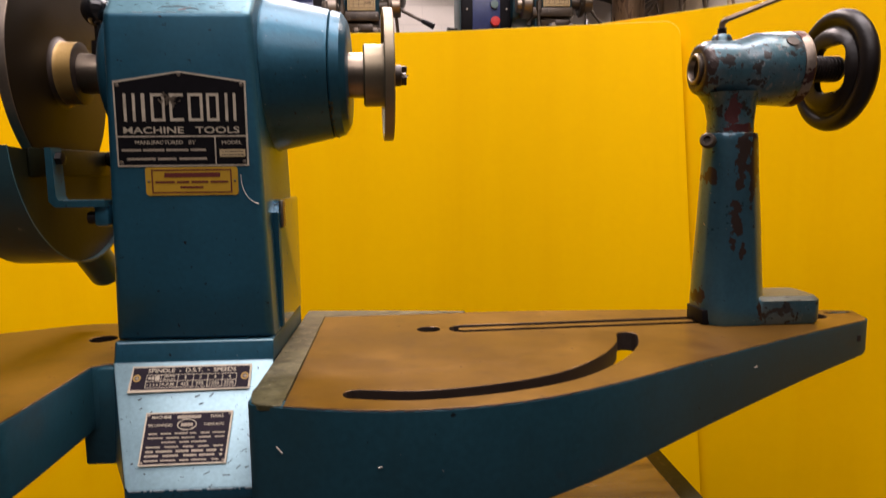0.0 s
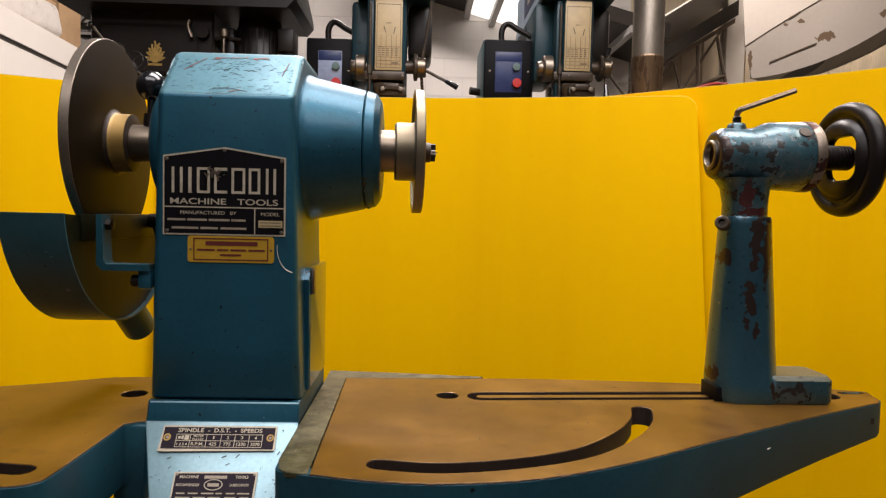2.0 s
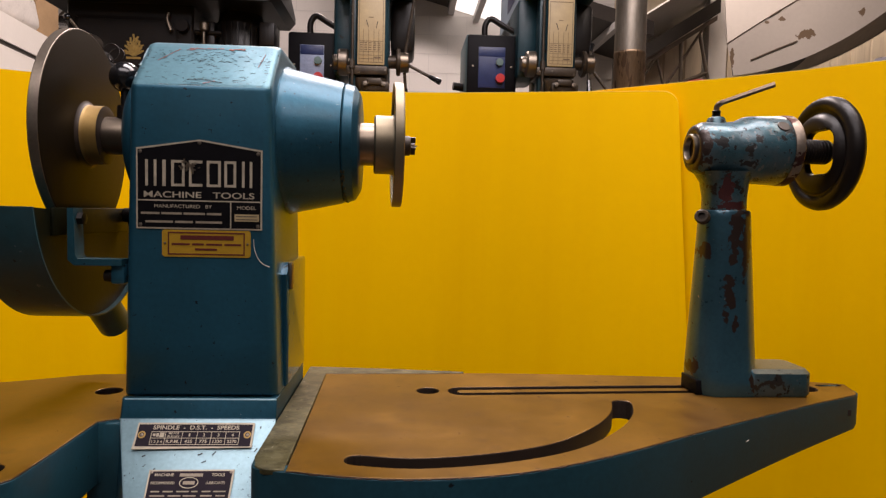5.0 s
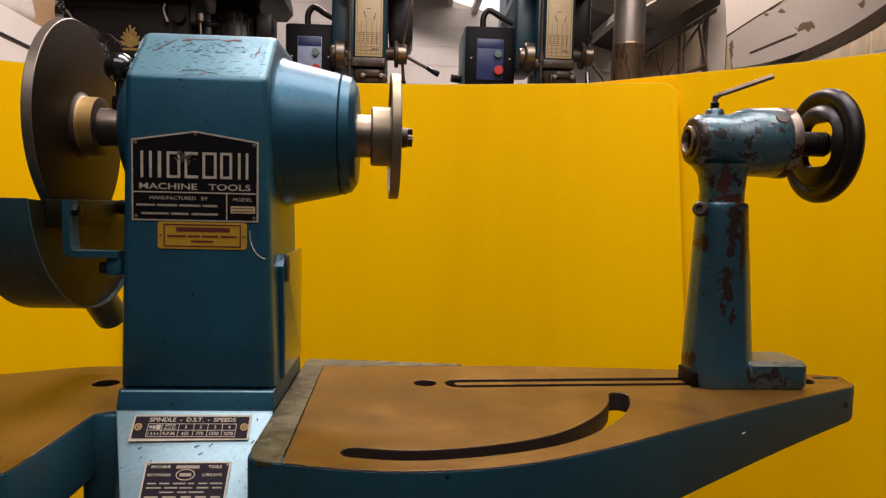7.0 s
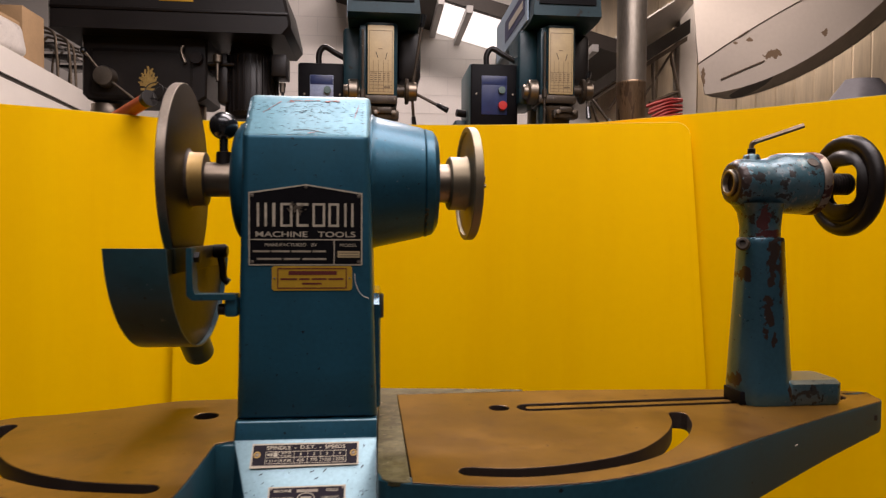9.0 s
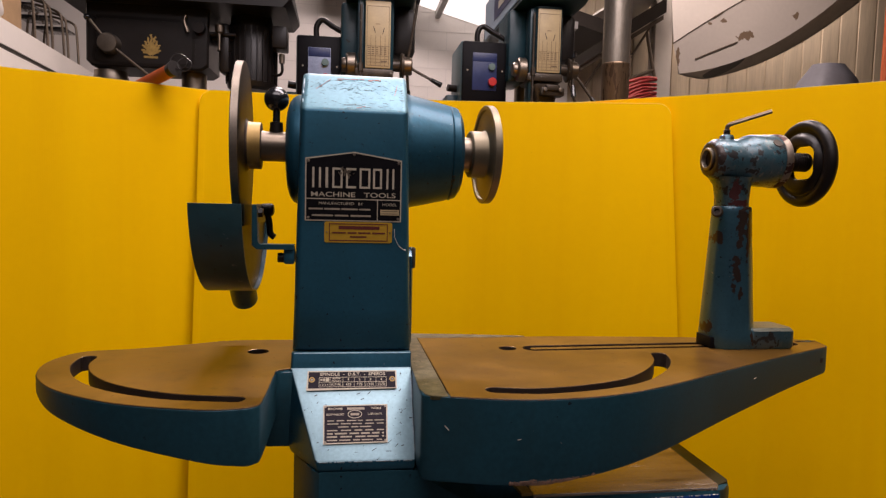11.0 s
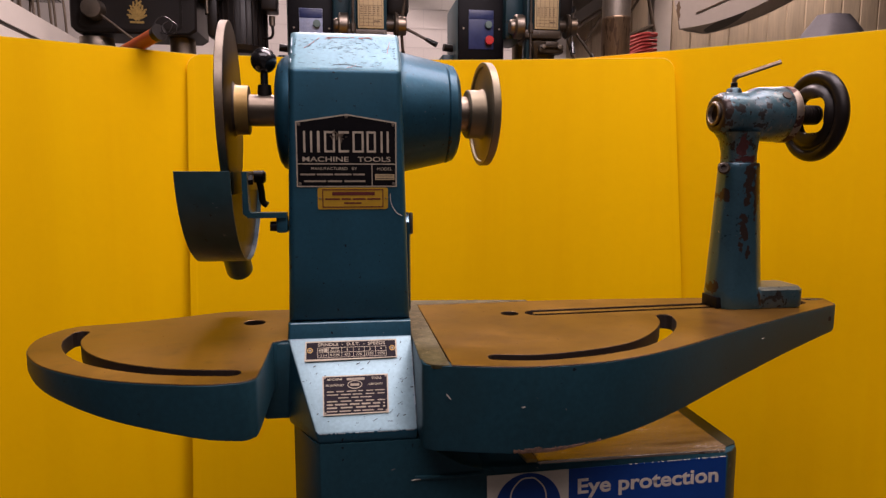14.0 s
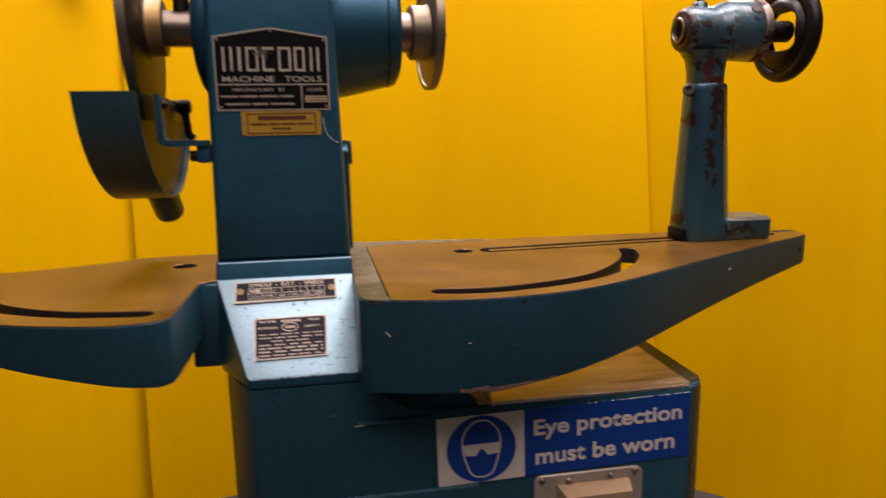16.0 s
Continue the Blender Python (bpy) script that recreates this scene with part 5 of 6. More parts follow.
def handwheel(x, parent):
    """A dished black wheel: heavy rim, a groove, a raised inner ring and one rounded window."""
    solid = rev([(x + 0.004, 0.0), (x + 0.004, 0.046), (x + 0.010, 0.060), (x + 0.020, 0.070), (x + 0.0255, 0.083), (x + 0.0225, 0.0905), (x + 0.0165, 0.0945), (x + 0.010, 0.0950), (x + 0.0035, 0.0925), (x - 0.0005, 0.0870), (x - 0.0012, 0.0800), (x + 0.0015, 0.0740),
                 (x + 0.0040, 0.0710), (x + 0.0030, 0.0680), (x - 0.0030, 0.0640), (x - 0.0075, 0.0590), (x - 0.0095, 0.0520), (x - 0.0090, 0.0440), (x - 0.0080, 0.0300), (x - 0.0080, 0.0)], (0, 0.14, 1.177), n=72)
    hole = [Vector((x - 0.05, p.x, p.y)) for p in rrect(0.14 - 0.0535, 0.14 + 0.018, 1.177 - 0.035, 1.177 + 0.036, 0, 0.020, 8)]
    bm = cut_away(solid, loft([[q + Vector((d, 0, 0)) for q in hole] for d in (0.0, 0.10)]))
    edge = [e for e in bm.edges if len(e.link_faces) == 2 and e.calc_face_angle(0) > 0.9]
    bmesh.ops.bevel(bm, geom=edge, offset=0.0035, segments=2, profile=0.6, affect="EDGES")
    wheel = part("handwheel", bm, iron_black, parent, "heavy black iron handwheel with a rounded window", sharp=42)


handwheel(0.973, tail)

# ---------------------------------------------------------------- background machines
def drill(dx, dy, dz, levers, face, deep=0.16, group="pillar drills"):
    """A blue bench drill seen from the front: belt guard, head, chart, switch box, feed lever."""
    X, Y, Z = 0.113 + dx, 2.10 + dy, 1.735 + dz
    t = thing("pillar_drill", (X, Y + 0.5, 0), "blue pillar drill with cream speed chart and black switch box", "drill", group)
    B = lambda x0, x1, y0, y1, z0, z1, b=0.006: rbox(X + x0, X + x1, Y + y0, Y + y1, Z + z0, Z + z1, b)
    head = part("head_casting", loft([rrect(X - 0.075, X + 0.080, Y + 0.012, Y + 0.30, Z + z, 0.03) for z in (-0.03, 0.34)]), drill_blue, t)
    part("head_side", B(-0.185, -0.078, 0.13, 0.40, -0.03, 0.352, 0.02), drill_blue, t)
    # Black block added for the shadow under the belt guard.
    part("guard_shade", B(0.084, 0.200, 0.16, 0.44, 0.10, 0.352, 0.03), black_paint, t, "black block standing in for the shaded guard underside")
    part("column", rev([(-0.20, 0.048), (Z + 0.6, 0.048), (Z + 0.6, 0.0)], (X, Y + 0.52, 0), "z", 32), dull_steel, t)
    part("base_plate", B(-0.22, 0.22, 0.0, 0.75, -Z - 0.199, -Z - 0.13, 0.01), drill_blue, t)
    part("neck_bracket", B(-0.06, 0.06, 0.28, 0.56, 0.02, 0.26, 0.01), drill_blue, t)
    chart = part("speed_chart", B(-0.062, 0.062, 0.000, 0.013, 0.0, 0.325, 0.003), cream, t, "grubby cream speed and feed chart")
    m = pose(X, Y, Z, 90, 0, 0)
    lines = frame_bars(-0.055, 0.055, 0.010, 0.300, 0.0022) + [(-0.055, 0.055, z, z + 0.0018) for z in (0.026, 0.042, 0.058, 0.105)] + [(x, x + 0.0018, 0.010, 0.16) for x in (-0.036, -0.012, 0.012, 0.034)]
    for r in lines:
        part("chart_line", bars([r], m, 0.0012), faded_ink, chart)
    for r in [(0.015, 0.045, 0.030, 0.037), (-0.012, 0.010, 0.212, 0.215)] + [(-0.050 + 0.02 * (k % 5), -0.038 + 0.02 * (k % 5), 0.066 + 0.010 * (k // 5), 0.070 + 0.010 * (k // 5)) for k in range(20)]:
        part("print_bar", bars([r], m, 0.0011), faded_ink, chart)
    part("pointer", bars([(-0.0015, 0.0015, -0.016, 0.016)], m @ pose(-0.018, 0.185, 0, 0, 0, 18), 0.0014), ink, chart)
    part("pointer", bars([(-0.0015, 0.0015, -0.016, 0.016)], m @ pose(0.026, 0.180, 0, 0, 0, -14), 0.0014), ink, chart)
    # belt guard with a dark front window
    prof = [(-0.155, 0.355), (0.185, 0.355), (0.165, 0.62), (-0.135, 0.62)]
    guard = part("belt_guard", loft([[Vector((X + x * s, Y + y, Z + z + lift)) for x, z in prof] for y, s, lift in ((-0.055, 1.0, 0.012), (0.0, 1.0, 0.0), (0.95, 1.05, 0.0))]), drill_blue, t, "blue belt guard box")
    part("guard_side", loft([[Vector((X - 0.158 + a, Y + y, Z + z)) for y, z in ((0.05, 0.375), (0.90, 0.375), (0.90, 0.60), (0.05, 0.60))] for a in (-0.004, 0.004)]), drill_pale, guard, "pale blue guard side with printed label")
    part("label", loft([[Vector((X - 0.1625 + a, Y + y, Z + z)) for y, z in ((0.10, 0.42), (0.62, 0.42), (0.62, 0.54), (0.10, 0.54))] for a in (0.0, -0.0015)]), label_blue, guard)
    part("print_bar", loft([[Vector((X - 0.1645 + a, Y + y, Z + z)) for y, z in ((0.14, 0.46), (0.50, 0.46), (0.50, 0.50), (0.14, 0.50))] for a in (0.0, -0.0015)]), sign_white, guard)
    part("window", bars([(-0.125, 0.155, 0.42, 0.60)], pose(X, Y - 0.050, Z, 90, 0, 0), 0.012), plate_black, guard)
    # feed gear
    part("feed_hub", rev([(X + 0.075, 0.0), (X + 0.075, 0.030), (X + 0.114, 0.030), (X + 0.116, 0.058), (X + 0.122, 0.063), (X + 0.134, 0.060), (X + 0.136, 0.047), (X + 0.170, 0.045), (X + 0.175, 0.040), (X + 0.175, 0.0)], (0, Y + 0.06, Z + 0.028), "x", 36), grease, t, "greasy feed hub with a bright turned rim", second=(steel, lambda f: f.calc_center_median().x > X + 0.135))
    part("feed_boss", rev([(X - 0.178, 0.0), (X - 0.178, 0.031), (X - 0.172, 0.035), (X - 0.156, 0.036), (X - 0.154, 0.056), (X - 0.148, 0.061), (X - 0.112, 0.061), (X - 0.106, 0.056), (X - 0.104, 0.030), (X - 0.07, 0.026), (X - 0.07, 0.0)], (0, Y + 0.06, Z + 0.020), "x", 36), dull_steel, t, "dull chromed clock-spring housing")
    h = Vector((X + 0.150, Y + 0.06, Z + 0.028))
    for end in levers:
        e = h + Vector(end)
        lv = part("feed_lever", tube([h, e], 0.0075, 10, per=1), grease, t)
        d = (e - h).normalized()
        part("grip", tube([e - d * 0.055, e + d * 0.005], 0.0125, 12, per=1, radii=(0.010, 0.014)), plastic_black, lv)
    # quill and chuck in greasy metal
    part("quill_collar", rbox(X - 0.112, X + 0.078, Y - 0.004, Y + 0.17, Z - 0.046, Z - 0.004, 0.008), grease, t)
    part("side_bracket", rbox(X - 0.100, X - 0.070, Y + 0.015, Y + 0.10, Z - 0.15, Z + 0.33, 0.006), drill_blue, t)
    part("depth_rod", rev([(Z - 0.16, 0.0), (Z - 0.16, 0.007), (Z + 0.30, 0.007), (Z + 0.30, 0.0)], (X - 0.084, Y - 0.006, 0), "z", 12), grease, t)
    part("rod_nut", rev([(Z - 0.02, 0.0), (Z - 0.02, 0.013), (Z + 0.02, 0.013), (Z + 0.02, 0.0)], (X - 0.084, Y - 0.006, 0), "z", 6), grease, t)
    part("quill_casting", loft([rrect(X - 0.066 - i, X + 0.062 + i, Y + 0.02 - i, Y + 0.18, Z + z, 0.03) for z, i in ((-0.17, -0.01), (-0.11, 0.0), (-0.085, 0.012), (-0.060, 0.014), (-0.046, 0.0))]), grease, t)
    clamp = part("depth_clamp", rbox(X - 0.040, X + 0.086, Y - 0.022, Y + 0.05, Z - 0.120, Z - 0.078, 0.008), grease, t)
    for x in (-0.022, 0.060):
        part("clamp_bolt", rev([(Y - 0.040, 0.0), (Y - 0.038, 0.011), (Y - 0.018, 0.012)], (X + x, 0, Z - 0.092), "y", 6), dull_steel, clamp)
    part("clamp_lug", rbox(X - 0.016, X + 0.052, Y - 0.036, Y - 0.006, Z - 0.096, Z - 0.066, 0.006), grease, clamp)
    part("quill", rev([(Z - 0.32, 0.0), (Z - 0.32, 0.018), (Z - 0.26, 0.030), (Z - 0.18, 0.030), (Z - 0.17, 0.042), (Z - 0.10, 0.042)], (X, Y + 0.10, 0), "z", 28), grease, t)
    # switch box
    sx0, sx1, sy = X - 0.412 - 0.1 * (deep - 0.16), X - 0.175, Y + 0.20
    box = part("switch_box", rbox(sx0, sx1, sy, sy + deep, Z - 0.165, Z + 0.190, 0.012), box_teal, t, "black-fronted switch box with red and green buttons")
    part("box_front", rbox(sx0 + 0.006, sx1 - 0.002, sy - 0.016, sy + 0.002, Z - 0.160, Z + 0.186, 0.010), plate_black, box)
    part("label_plate", rbox(sx0 + 0.062, sx1 - 0.060, sy - 0.020, sy - 0.014, Z - 0.075, Z + 0.125, 0.002), face, box)
    part("button", rev([(sy - 0.045, 0.0), (sy - 0.044, 0.022), (sy - 0.018, 0.023), (sy - 0.018, 0.0)], (sx1 - 0.085, 0, Z - 0.030), "y", 24), red, box, "red stop button")
    part("button", rev([(sy - 0.036, 0.0), (sy - 0.035, 0.018), (sy - 0.018, 0.019), (sy - 0.018, 0.0)], (sx1 - 0.088, 0, Z + 0.050), "y", 24), green, box, "grey-green start button")
    for a in (sx0 + 0.035, sx1 - 0.028):
        part("screw", rev([(sy - 0.020, 0.0), (sy - 0.019, 0.005), (sy - 0.015, 0.005)], (a, 0, Z + 0.03), "y", 10), dull_steel, box)
    part("conduit", tube([(sx0 + 0.10, sy + 0.06, Z + 0.185), (sx0 + 0.10, sy + 0.06, Z + 0.25), (sx0 + 0.13, sy + 0.06, Z + 0.285), (sx0 + 0.19, sy + 0.05, Z + 0.25), (sx0 + 0.28, sy + 0.04, Z + 0.205), (sx0 + 0.34, sy + 0.02, Z + 0.195)], 0.015, 12), iron_black, box, "bent black conduit")
    part("label_band", rbox(sx0 + 0.064, sx1 - 0.062, sy - 0.0212, sy - 0.0196, Z + 0.078, Z + 0.123, 0.0006), label_blue, box)
    # Block and bar added for another machine's parts beside the box.
    part("side_block", rbox(sx0 - 0.062, sx0 + 0.004, sy + 0.10, sy + deep + 0.04, Z - 0.20, Z - 0.085, 0.010), drill_blue, box)
    part("side_bar", tube([(sx0 - 0.052, sy + 0.12, Z - 0.045), (sx0 + 0.01, sy + 0.13, Z - 0.050)], 0.020, 12, per=1), iron_black, box)
    part("box_arm", B(-0.19, -0.06, 0.24, 0.30, 0.05, 0.12, 0.006), drill_blue, t)
    return t


drill(0.0, 0.0, 0.0, ((0.165, -0.06, -0.095), (0.055, -0.02, 0.36), (0.015, 0.03, -0.17)), label_pale)
drill(0.887, 0.045, 0.032, ((0.135, -0.03, -0.185), (0.002, -0.03, -0.135), (0.050, 0.12, 0.12)), label_blue, 0.34)


def black_drill():
    """A large black drill at the side: long belt cover, head with a gold crest, motor."""
    Y = 2.16
    t = thing("pedestal_drill", (-0.75, Y + 0.1, 0), "large black pedestal drill with a gold crest and a motor", "drill")
    head = part("head_casting", loft([[Vector((x, y, z)) for x, z in ((-1.265 + i, 1.715 + i), (-1.24 + i, 1.690 + i), (-0.735 - i, 1.690 + i), (-0.705 - i, 1.71 + i), (-0.700 - i, 1.99), (-1.265 + i, 1.99))] for y, i in ((Y, 0.008), (Y + 0.01, 0.0), (Y + 0.27, 0.0))]), black_paint, t)
    part("raised_rim", outline_on(pose(0, Y, 0, 90, 0, 0), [(-1.22, 1.715), (-1.22, 1.80), (-1.22, 1.905), (-1.20, 1.920), (-1.02, 1.920), (-0.86, 1.920), (-0.80, 1.905), (-0.775, 1.86), (-0.775, 1.75), (-0.79, 1.715), (-0.9, 1.705), (-1.1, 1.705)], 0.014, 0.0), iron_black, head)
    crest = bmesh.new()
    random.seed(11)
    for k in range(9):
        ang = radians(18 + 18 * k)
        ln = 0.052 + 0.016 * math.sin(ang) + random.uniform(-0.006, 0.006)
        for u in (0.30, 0.52, 0.74, 0.95):
            s = 0.0135 * (1.15 - abs(u - 0.5)) * random.uniform(0.75, 1.1)
            m = pose(-0.968 + ln * u * math.cos(ang) * 0.72, Y - 0.0003, 1.752 + ln * u * math.sin(ang) * 1.25, 90, 0, 0) @ pose(0, 0, 0, 0, 0, math.degrees(ang) + random.uniform(-25, 25))
            bars([(-s, s, -s * 0.42, s * 0.42)], m, random.uniform(0.0012, 0.003), crest)
    bars([(-0.034, 0.030, -0.006, 0.004)], pose(-0.968, Y, 1.742, 90, 0, 0), 0.002, crest)
    part("gold_crest", crest, gold, head, "gold painted crest transfer")
    cover = part("belt_cover", loft([[Vector((x, y, z)) for x, z in ((-1.36 + i, 1.985), (-0.33 - i, 1.985), (-0.30 - i, 2.02), (-0.30 - i, 2.045), (-0.335 - i, 2.20 - i), (-0.38 - i, 2.225 - i), (-1.32 + i, 2.225 - i), (-1.36 + i, 2.19 - i))] for y, i in ((Y - 0.115, 0.012), (Y - 0.10, 0.0), (Y + 0.36, 0.0))]), black_paint, t, "long dark belt cover")
    part("cover_seam", rbox(-1.35, -0.31, Y - 0.121, Y - 0.112, 2.068, 2.082, 0.003), iron_black, cover)
    part("warning_label", rbox(-0.88, -0.73, Y - 0.118, Y - 0.112, 2.115, 2.165, 0.001), plate_yellow, cover)
    part("column", rev([(-0.20, 0.060), (1.70, 0.060), (1.70, 0.0)], (-0.800, Y + 0.13, 0), "z", 36), dull_steel, t)
    part("base_plate", rbox(-1.30, -0.50, Y - 0.2, Y + 0.4, -0.199, -0.10, 0.01), black_paint, t)
    part("spindle_nose", rev([(1.40, 0.0), (1.40, 0.03), (1.50, 0.035), (1.52, 0.055), (1.600, 0.062), (1.625, 0.078), (1.640, 0.082), (1.660, 0.076), (1.680, 0.076)], (-1.185, Y + 0.10, 0), "z", 32), dull_steel, t)
    hub = part("feed_hub", rev([(Y - 0.055, 0.0), (Y - 0.053, 0.042), (Y - 0.045, 0.046), (Y - 0.005, 0.046), (Y + 0.01, 0.055)], (-1.152, 0, 1.790), "y", 32), dull_steel, t)
    for a, r in ((128, 0.14), (-38, 0.23)):
        d = Vector((math.cos(radians(a)), 0, math.sin(radians(a))))
        c = Vector((-1.152, Y - 0.03, 1.790))
        part("feed_rod", tube([c, c + d * r], 0.0065, 10, per=1), steel, hub)
    part("rod_knob", rev([(-0.016, 0.0)] + [(-0.016 * math.cos(k * 0.5236), 0.016 * math.sin(k * 0.5236)) for k in range(1, 6)] + [(0.016, 0.0)], (-1.245, Y - 0.03, 1.905), "z", 16), plastic_black, hub)
    part("lock_lever", tube([(-0.806, Y - 0.012, 1.945), (-0.812, Y - 0.016, 1.915), (-0.795, Y - 0.018, 1.865)], 0.0085, 10), steel, head, "bright chromed lever")
    part("lock_boss", rev([(Y - 0.03, 0.0), (Y - 0.03, 0.028), (Y + 0.01, 0.030)], (-0.745, 0, 1.890), "y", 20), iron_black, head)
    knob = part("lock_knob", rev([(1.868, 0.0), (1.868, 0.012), (1.875, 0.021), (1.905, 0.022), (1.912, 0.017), (1.912, 0.0)], (-0.650, Y - 0.01, 0), "z", 24), steel, t, "chromed clamping knob")
    part("shank", rev([(1.79, 0.0), (1.79, 0.008), (1.868, 0.008)], (-0.652, Y - 0.01, 0), "z", 14), steel, knob)
    part("mount_rod", tube([(-0.70, Y + 0.02, 1.872), (-0.58, Y + 0.02, 1.872)], 0.010, 12, per=1), black_paint, t)
    # motor, upright, ribbed, with its terminal box
    motor = part("motor", rev([(1.622, 0.0), (1.622, 0.10), (1.635, 0.118), (1.660, 0.124), (1.662, 0.118), (1.930, 0.118), (1.950, 0.105), (1.985, 0.10), (1.985, 0.0)], (-0.520, Y + 0.14, 0), "z", 40), black_paint, t, "black ribbed motor")
    for k in range(26):
        a = 2 * math.pi * k / 26
        fin = rbox(0.112, 0.128, -0.003, 0.003, 1.655, 1.925, 0)
        part("fin", move(fin, Matrix.Translation((-0.520, Y + 0.14, 0)) @ Matrix.Rotation(a, 4, "Z")), black_paint, motor)
    part("motor_mount", rbox(-0.72, -0.60, Y + 0.05, Y + 0.20, 1.85, 1.885, 0.004), black_paint, motor)
    part("motor_mount", rbox(-0.662, -0.610, Y + 0.02, Y + 0.12, 1.69, 1.93, 0.016), black_paint, motor)
    part("terminal_box", rbox(-0.405, -0.335, Y + 0.0, Y + 0.13, 1.82, 1.925, 0.006), black_paint, motor)
    part("cable_gland", rev([(1.755, 0.013), (1.80, 0.016)], (-0.362, Y + 0.06, 0), "z", 12), dull_steel, motor)
    part("cable", tube([(-0.362, Y + 0.06, 1.76), (-0.360, Y + 0.06, 1.72), (-0.375, Y + 0.07, 1.70), (-0.42, Y + 0.09, 1.70)], 0.007, 8), iron_black, motor)
    part("cable", tube([(-0.67, Y + 0.05, 1.80), (-0.63, Y + 0.03, 1.79), (-0.60, Y + 0.03, 1.80)], 0.005, 8), iron_black, motor)


black_drill()

# orange pipe whose end rests on the yellow sheet
pipe = thing("orange_tube", (-0.61, 0.99, 1.42), "orange painted tube with a black end resting on the yellow sheet", "tube")
part("tube_wall", tube([(-0.90, 1.226, 1.355), (-0.560, 0.948, 1.460)], 0.0205, 20, per=1), orange, pipe)
part("tube_end", tube([(-0.563, 0.9505, 1.459), (-0.546, 0.9365, 1.4645)], 0.021, 20, per=1, radii=(0.021, 0.0245)), iron_black, pipe)
for cx, cz, r in ((-0.537, 1.487, 0.025), (-0.520, 1.479, 0.021)):
    part("wire_loop", tube([(cx + r * math.cos(a), 0.945 + 0.008 * math.sin(a), cz + r * math.sin(a)) for a in (k * 0.5236 for k in range(13))], 0.0016, 6, per=3), iron_black, pipe)

# steel flue pipe, rusty below its joint
flue = thing("flue_pipe", (1.169, 1.66, -0.2), "upright metal flue pipe, bright above and rusty brown below", "pipe")
part("upper_pipe", rev([(1.705, 0.061), (ROOF + 3.7, 0.061)], (1.169, 1.665, 0), "z", 40), brown_pipe, flue)
part("lower_pipe", rev([(-0.20, 0.0615), (1.703, 0.0615), (1.710, 0.063), (1.716, 0.063), (1.720, 0.061)], (1.169, 1.665, 0), "z", 40), Mat("rust_stained_pipe", (0.19, 0.125, 0.075), 0.36, 0.8, 0.5, 7, 60, 0.05, stretch=(4, 4, 0.7)).chips(14, 0.58, (0.07, 0.040, 0.022), 0.6, (2.5, 2.5, 0.5)), flue, "rust-stained lower length")

# white storage gallery edge with its load
gal = thing("storage_gallery", (-3.5, 6, -0.2), "white gallery edge with a grooved fascia", "gallery")
edge = lambda y: -3.47 - 0.072 * (y - 5.0)


def fascia(z0, z1, back, mat, label=""):
    part("fascia", loft([[Vector((edge(y) - dx, y, z)) for dx, z in ((back, z0), (back, z1), (0.3, z1), (0.3, z0))] for y in (2.0, 9.59)]), mat, gal, label)


fascia(2.595, 2.85, 0.0, white_paint)
fascia(2.545, 2.595, 0.02, dark_steel, "dark groove")
fascia(1.6, 2.545, 0.0, white_paint)
for y in (2.4, 5.6, 9.0):
    part("post", rbox(edge(y) - 0.28, edge(y) - 0.1, y, y + 0.13, -0.2, 1.61, 0.004), grey_paint, gal)
part("deck", rbox(-8.9, -3.9, 2.0, 9.59, 2.72, 2.845, 0.004), roof_sheet, gal)
tagged(part("cardboard_box", rbox(-4.35, -3.66, 6.3, 6.75, 2.851, 3.45, 0.01), cardboard), "brown cardboard box on the white gallery", "box")
tagged(part("wrapped_parcel", wobble(rbox(-4.3, -3.56, 5.1, 6.2, 2.851, 3.18, 0.10, 4), 0.04, 4), film_wrap), "parcel wrapped in cloudy plastic on the gallery", "parcel")
tagged(part("timber_batten", rbox(-3.75, -3.66, 4.7, 6.25, 3.19, 3.25, 0.004), cardboard), "short timber batten on the wrapped parcel", "batten")
for k in range(3):
    y = 7.1 + 0.55 * k
    e = edge(y)
    ch = thing("metal_chair", (e - 0.3, y, 2.845), "stacked tubular metal chair on the gallery", "chair", "chairs on the gallery")
    for dy in (0, 0.32):
        part("leg", tube([(e - 0.06, y + dy, 2.852), (e - 0.08, y + dy, 3.25), (e - 0.13, y + dy, 3.42), (e - 0.40, y + dy, 3.50)], 0.016, 8), steel, ch)
        part("leg", tube([(e - 0.52, y + dy, 2.852), (e - 0.48, y + dy, 3.35), (e - 0.40, y + dy, 3.50)], 0.016, 8), steel, ch)
    part("seat", rbox(e - 0.50, e - 0.10, y - 0.01, y + 0.33, 3.26, 3.29, 0.01), plastic_black, ch)

# ---------------------------------------------------------------- far end of the hall
white_steel = Mat("white_steel_paint", (0.66, 0.63, 0.60), 0.5, 0, 0.1, 2, 40, 0.03)
POST = thing("steel_post", (7.6, 15.0, -0.2), "pale grey painted steel stanchion", "post")
part("flange", rbox(7.40, 7.86, 14.80, 14.83, -0.2, 9.0, 0.004), white_steel, POST)
part("flange", rbox(7.42, 7.86, 15.17, 15.20, -0.2, 9.0, 0.004), white_steel, POST)
part("web", rbox(7.47, 7.49, 14.83, 15.17, -0.2, 9.0, 0.003), white_steel, POST)
truss_brown = Mat("brown_steel_paint", (0.11, 0.080, 0.055), 0.6, 0.1, 0.3, 2, 30, 0.05)
truss = thing("roof_truss", (5.5, 14.5, 5), "dark steel lattice girder under the roof", "girder")
truss_line = lambda x: 4.89 + 0.651 * (x - 5.79)
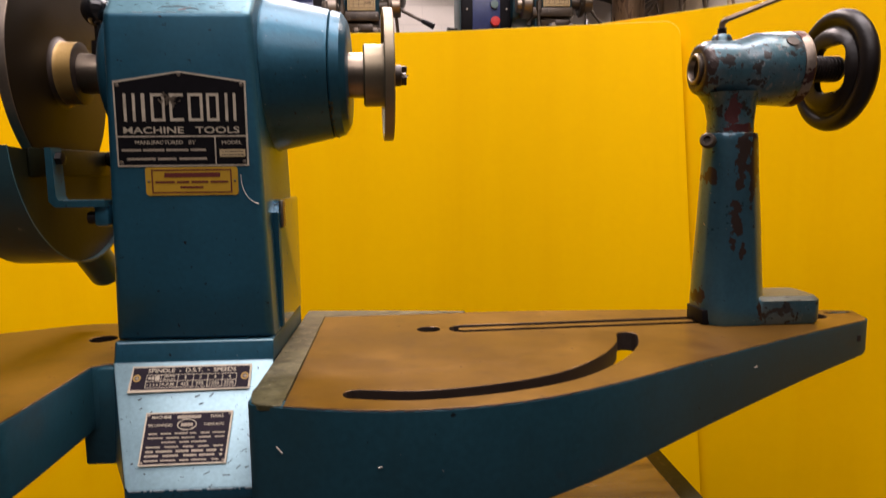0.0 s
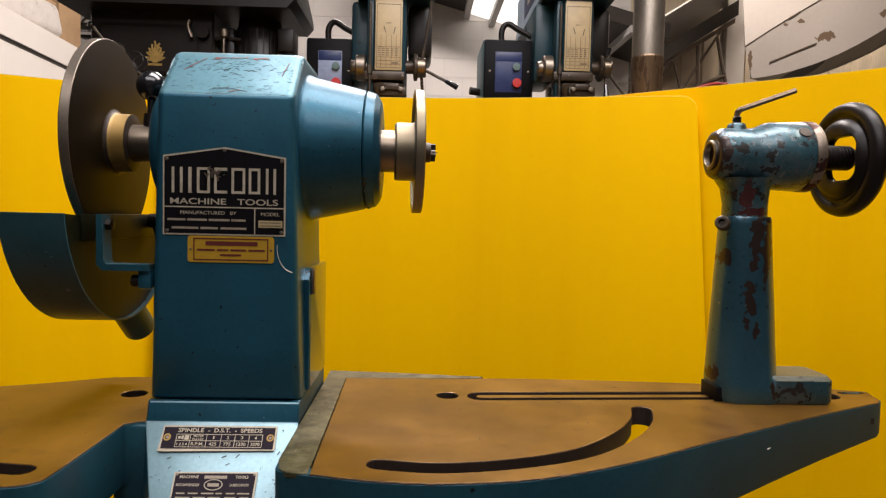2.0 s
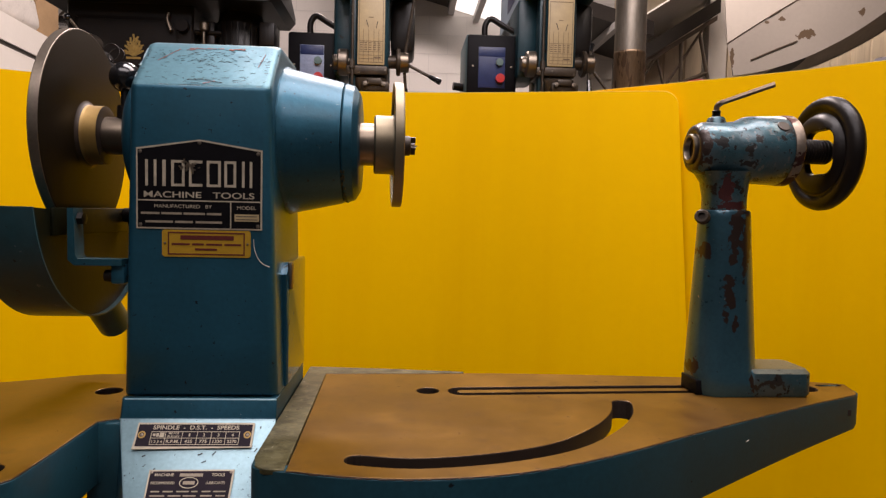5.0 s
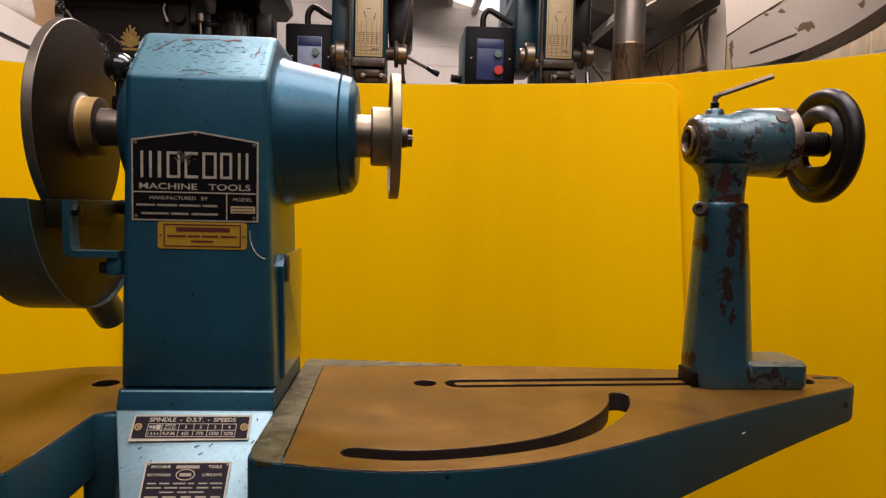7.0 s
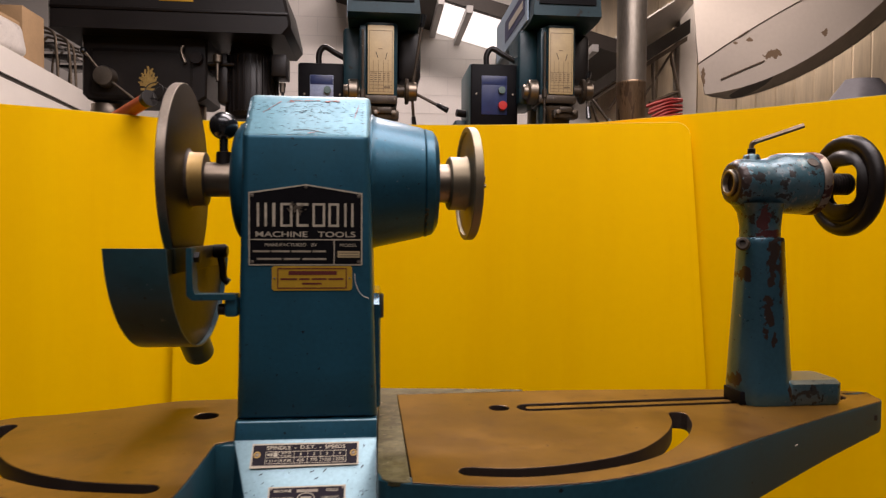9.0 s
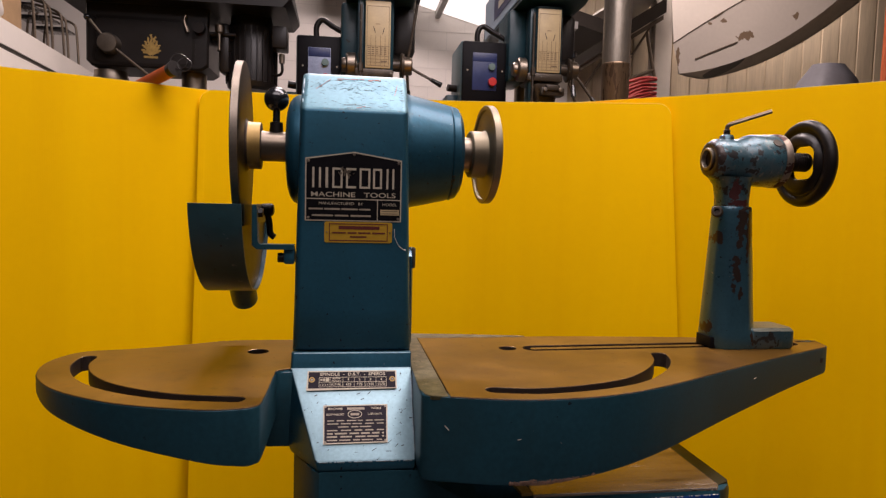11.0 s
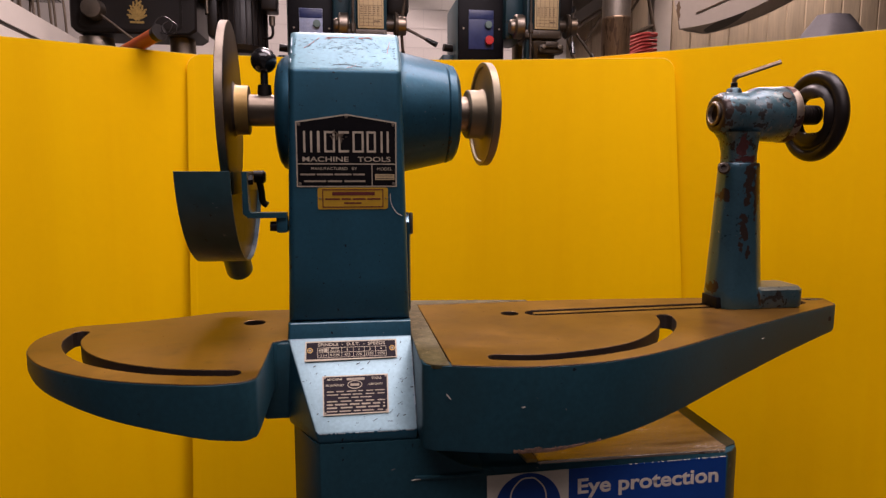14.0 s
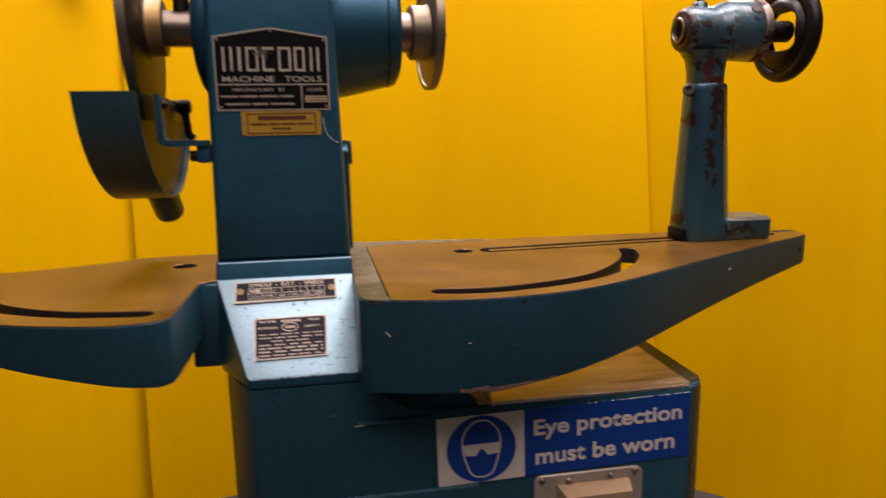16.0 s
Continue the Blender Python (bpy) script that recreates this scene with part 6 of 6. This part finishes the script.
for a, b2, r in (((6.24, 4.20), (7.18, 5.69), 0.032), ((6.01, 5.00), (6.24, 4.20), 0.030), ((6.62, 5.31), (6.65, 4.30), 0.050), ((7.07, 5.52), (7.32, 4.45), 0.045), ((5.50, 4.10), (6.12, 5.06), 0.036), ((4.2, 3.5), (5.2, 4.35), 0.036), ((5.05, 4.30), (5.40, 3.30), 0.036), ((4.5, 3.9), (4.55, 2.8), 0.05), ((6.55, 4.30), (7.30, 4.60), 0.05)):
    part("bar", tube([(a[0], 14.6, a[1]), (b2[0], 14.6, b2[1])], r, 8, per=1), truss_brown, truss)
part("chord", loft([[Vector((x, y, truss_line(x) + z)) for y, z in ((14.5, -0.14), (14.7, -0.14), (14.7, -0.02), (14.5, -0.02))] for x in (2.6, 7.45)]), truss_brown, truss)
part("rafter_beam", loft([[Vector((x, y, truss_line(x) + z)) for y, z in ((14.35, 0.0), (14.75, 0.0), (14.75, 0.36), (14.35, 0.36))] for x in (2.6, 7.45)]), dark_steel, truss, "deep dark rafter beam")
part("roof_sheeting", loft([[Vector((x, y, truss_line(x) + z)) for y, z in ((13.1, 0.95), (15.45, 0.38), (15.45, 0.42), (13.1, 0.99))] for x in (2.6, 7.45)]), grey_paint, truss, "grey sloping sheets above the rafter")
slab("ceiling_soffit", 3.7, 20, 9.9, 13.0, 8.3, 8.9, dark_steel, "dark roof steelwork over the far hall")


def boat():
    """A small white boat hull on a high rack, seen from below its bow."""
    t = thing("boat_hull", (8.6, 12.0, 3.8), "white flaking boat hull stored high against the wall", "boat")
    stations = []
    keel = lambda x: 3.97 + 0.131 * (x - 6.64) + 0.1006 * (x - 6.64) ** 2
    for k in range(25):
        u = k / 24
        s = 5.2 * u
        xb, xc, xt = 6.64 + s, 6.46 + s, 6.40 + s
        w = min(1.0, 0.06 + s / 1.1)
        rim = 3.97 + 0.023 * s + 0.084 * s * s
        chine = max(4.60 + 0.70 * s - 0.035 * s * s, keel(xb) + 0.35)
        low = keel(xb)
        stations.append([Vector(q) for q in ((xt, 12.25, 6.7), (xc, 11.96, chine + 0.004), (xc, 11.99, chine - 0.006), (xb, 12.0, low), (xb, 12.0 + 0.9 * w, low + (rim - low) * w), (xb, 12.05 + 1.2 * w, low + (rim - low) * w + 0.25), (xb, 12.3 + 1.3 * w, 6.7))])
    part("hull", loft(stations), boat_white, t, sharp=20, second=(boat_under, lambda f: f.normal.z < -0.45))
    part("plank_edge", tube([tuple(stations[k][2] + Vector((0, -0.012, -0.004))) for k in range(0, 20, 2)], 0.010, 6), truss_brown, t, "dark open seam along the hull")
    part("plank_edge", tube([tuple(stations[k][2] + Vector((0, -0.018, -0.004))) for k in (4, 5)], 0.022, 6), truss_brown, t, "dark open seam along the hull")
    part("rubbing_strip", tube([(6.98, 11.985, 4.29), (7.45, 11.985, 4.50), (7.92, 11.985, 4.70)], 0.018, 6), truss_brown, t, "short dark strip low on the hull")
    part("keel_edge", tube([tuple(stations[k][4]) for k in range(1, 24, 2)], 0.020, 6), boat_white, t)
    part("hanger", rbox(8.1, 8.2, 13.2, 15.5, 6.1, 6.2, 0.01), grey_paint, t)
    part("hanger", rbox(10.3, 10.4, 13.2, 15.5, 6.1, 6.2, 0.01), grey_paint, t)
    return t


boat_ob = boat()
bundle = thing("hose_bundle", (6.5, 13.6, 3.5), "bundle of red hoses hung by the post", "hose")
random.seed(5)
for k in range(9):
    z = 3.55 + 0.075 * k
    part("hose", tube([(6.1 + random.uniform(-0.1, 0.1), 13.6, z - 0.15), (6.5, 13.5, z), (6.9, 13.6, z + random.uniform(0.0, 0.15))], 0.04, 8), red_hose, bundle)
rack = thing("storage_rack", (6.6, 13.8, -0.2), "dark steel rack under the hose bundle", "rack")
for x in (5.9, 7.15):
    part("post", rbox(x, x + 0.08, 13.7, 13.8, -0.2, 3.55, 0.004), dark_steel, rack)
for z in (3.0, 3.4):
    part("rail", rbox(5.9, 7.2, 13.68, 13.72, z, z + 0.08, 0.004), dark_steel, rack)
cov = bmesh.new()
loops = []
for k in range(9):
    u = k / 8
    r = math.sqrt(max(0.0, 1 - u * u)) * (1 - 0.08 * math.sin(9 * u))
    loops.append([Vector((4.53 + 0.30 * r * math.cos(a) * (1 + 0.05 * math.sin(5 * a)), 4.6 + 0.30 * r * math.sin(a), 1.94 + 0.64 * u)) for a in (2 * math.pi * j / 28 for j in range(28))])
loops.insert(0, [Vector((p.x, p.y, -0.2)) for p in loops[0]])
loft(loops[:-1], True, cov)
tagged(part("covered_machine", wobble(cov, 0.02, 4), tarp), "rounded machine under a grey tarpaulin cover", "cover")
strut = thing("orange_strut", (3.7, 3.2, -0.2), "orange-red painted steel strut leaning upright", "strut")
part("strut_bar", tube([(3.875, 3.2, -0.2), (3.935, 3.2, 4.6)], 0.035, 10, per=1), orange, strut)

# the far things are shifted sideways to fit the camera's view
for ob in (POST, truss, boat_ob, bundle, rack):
    ob.location.x += 0.22
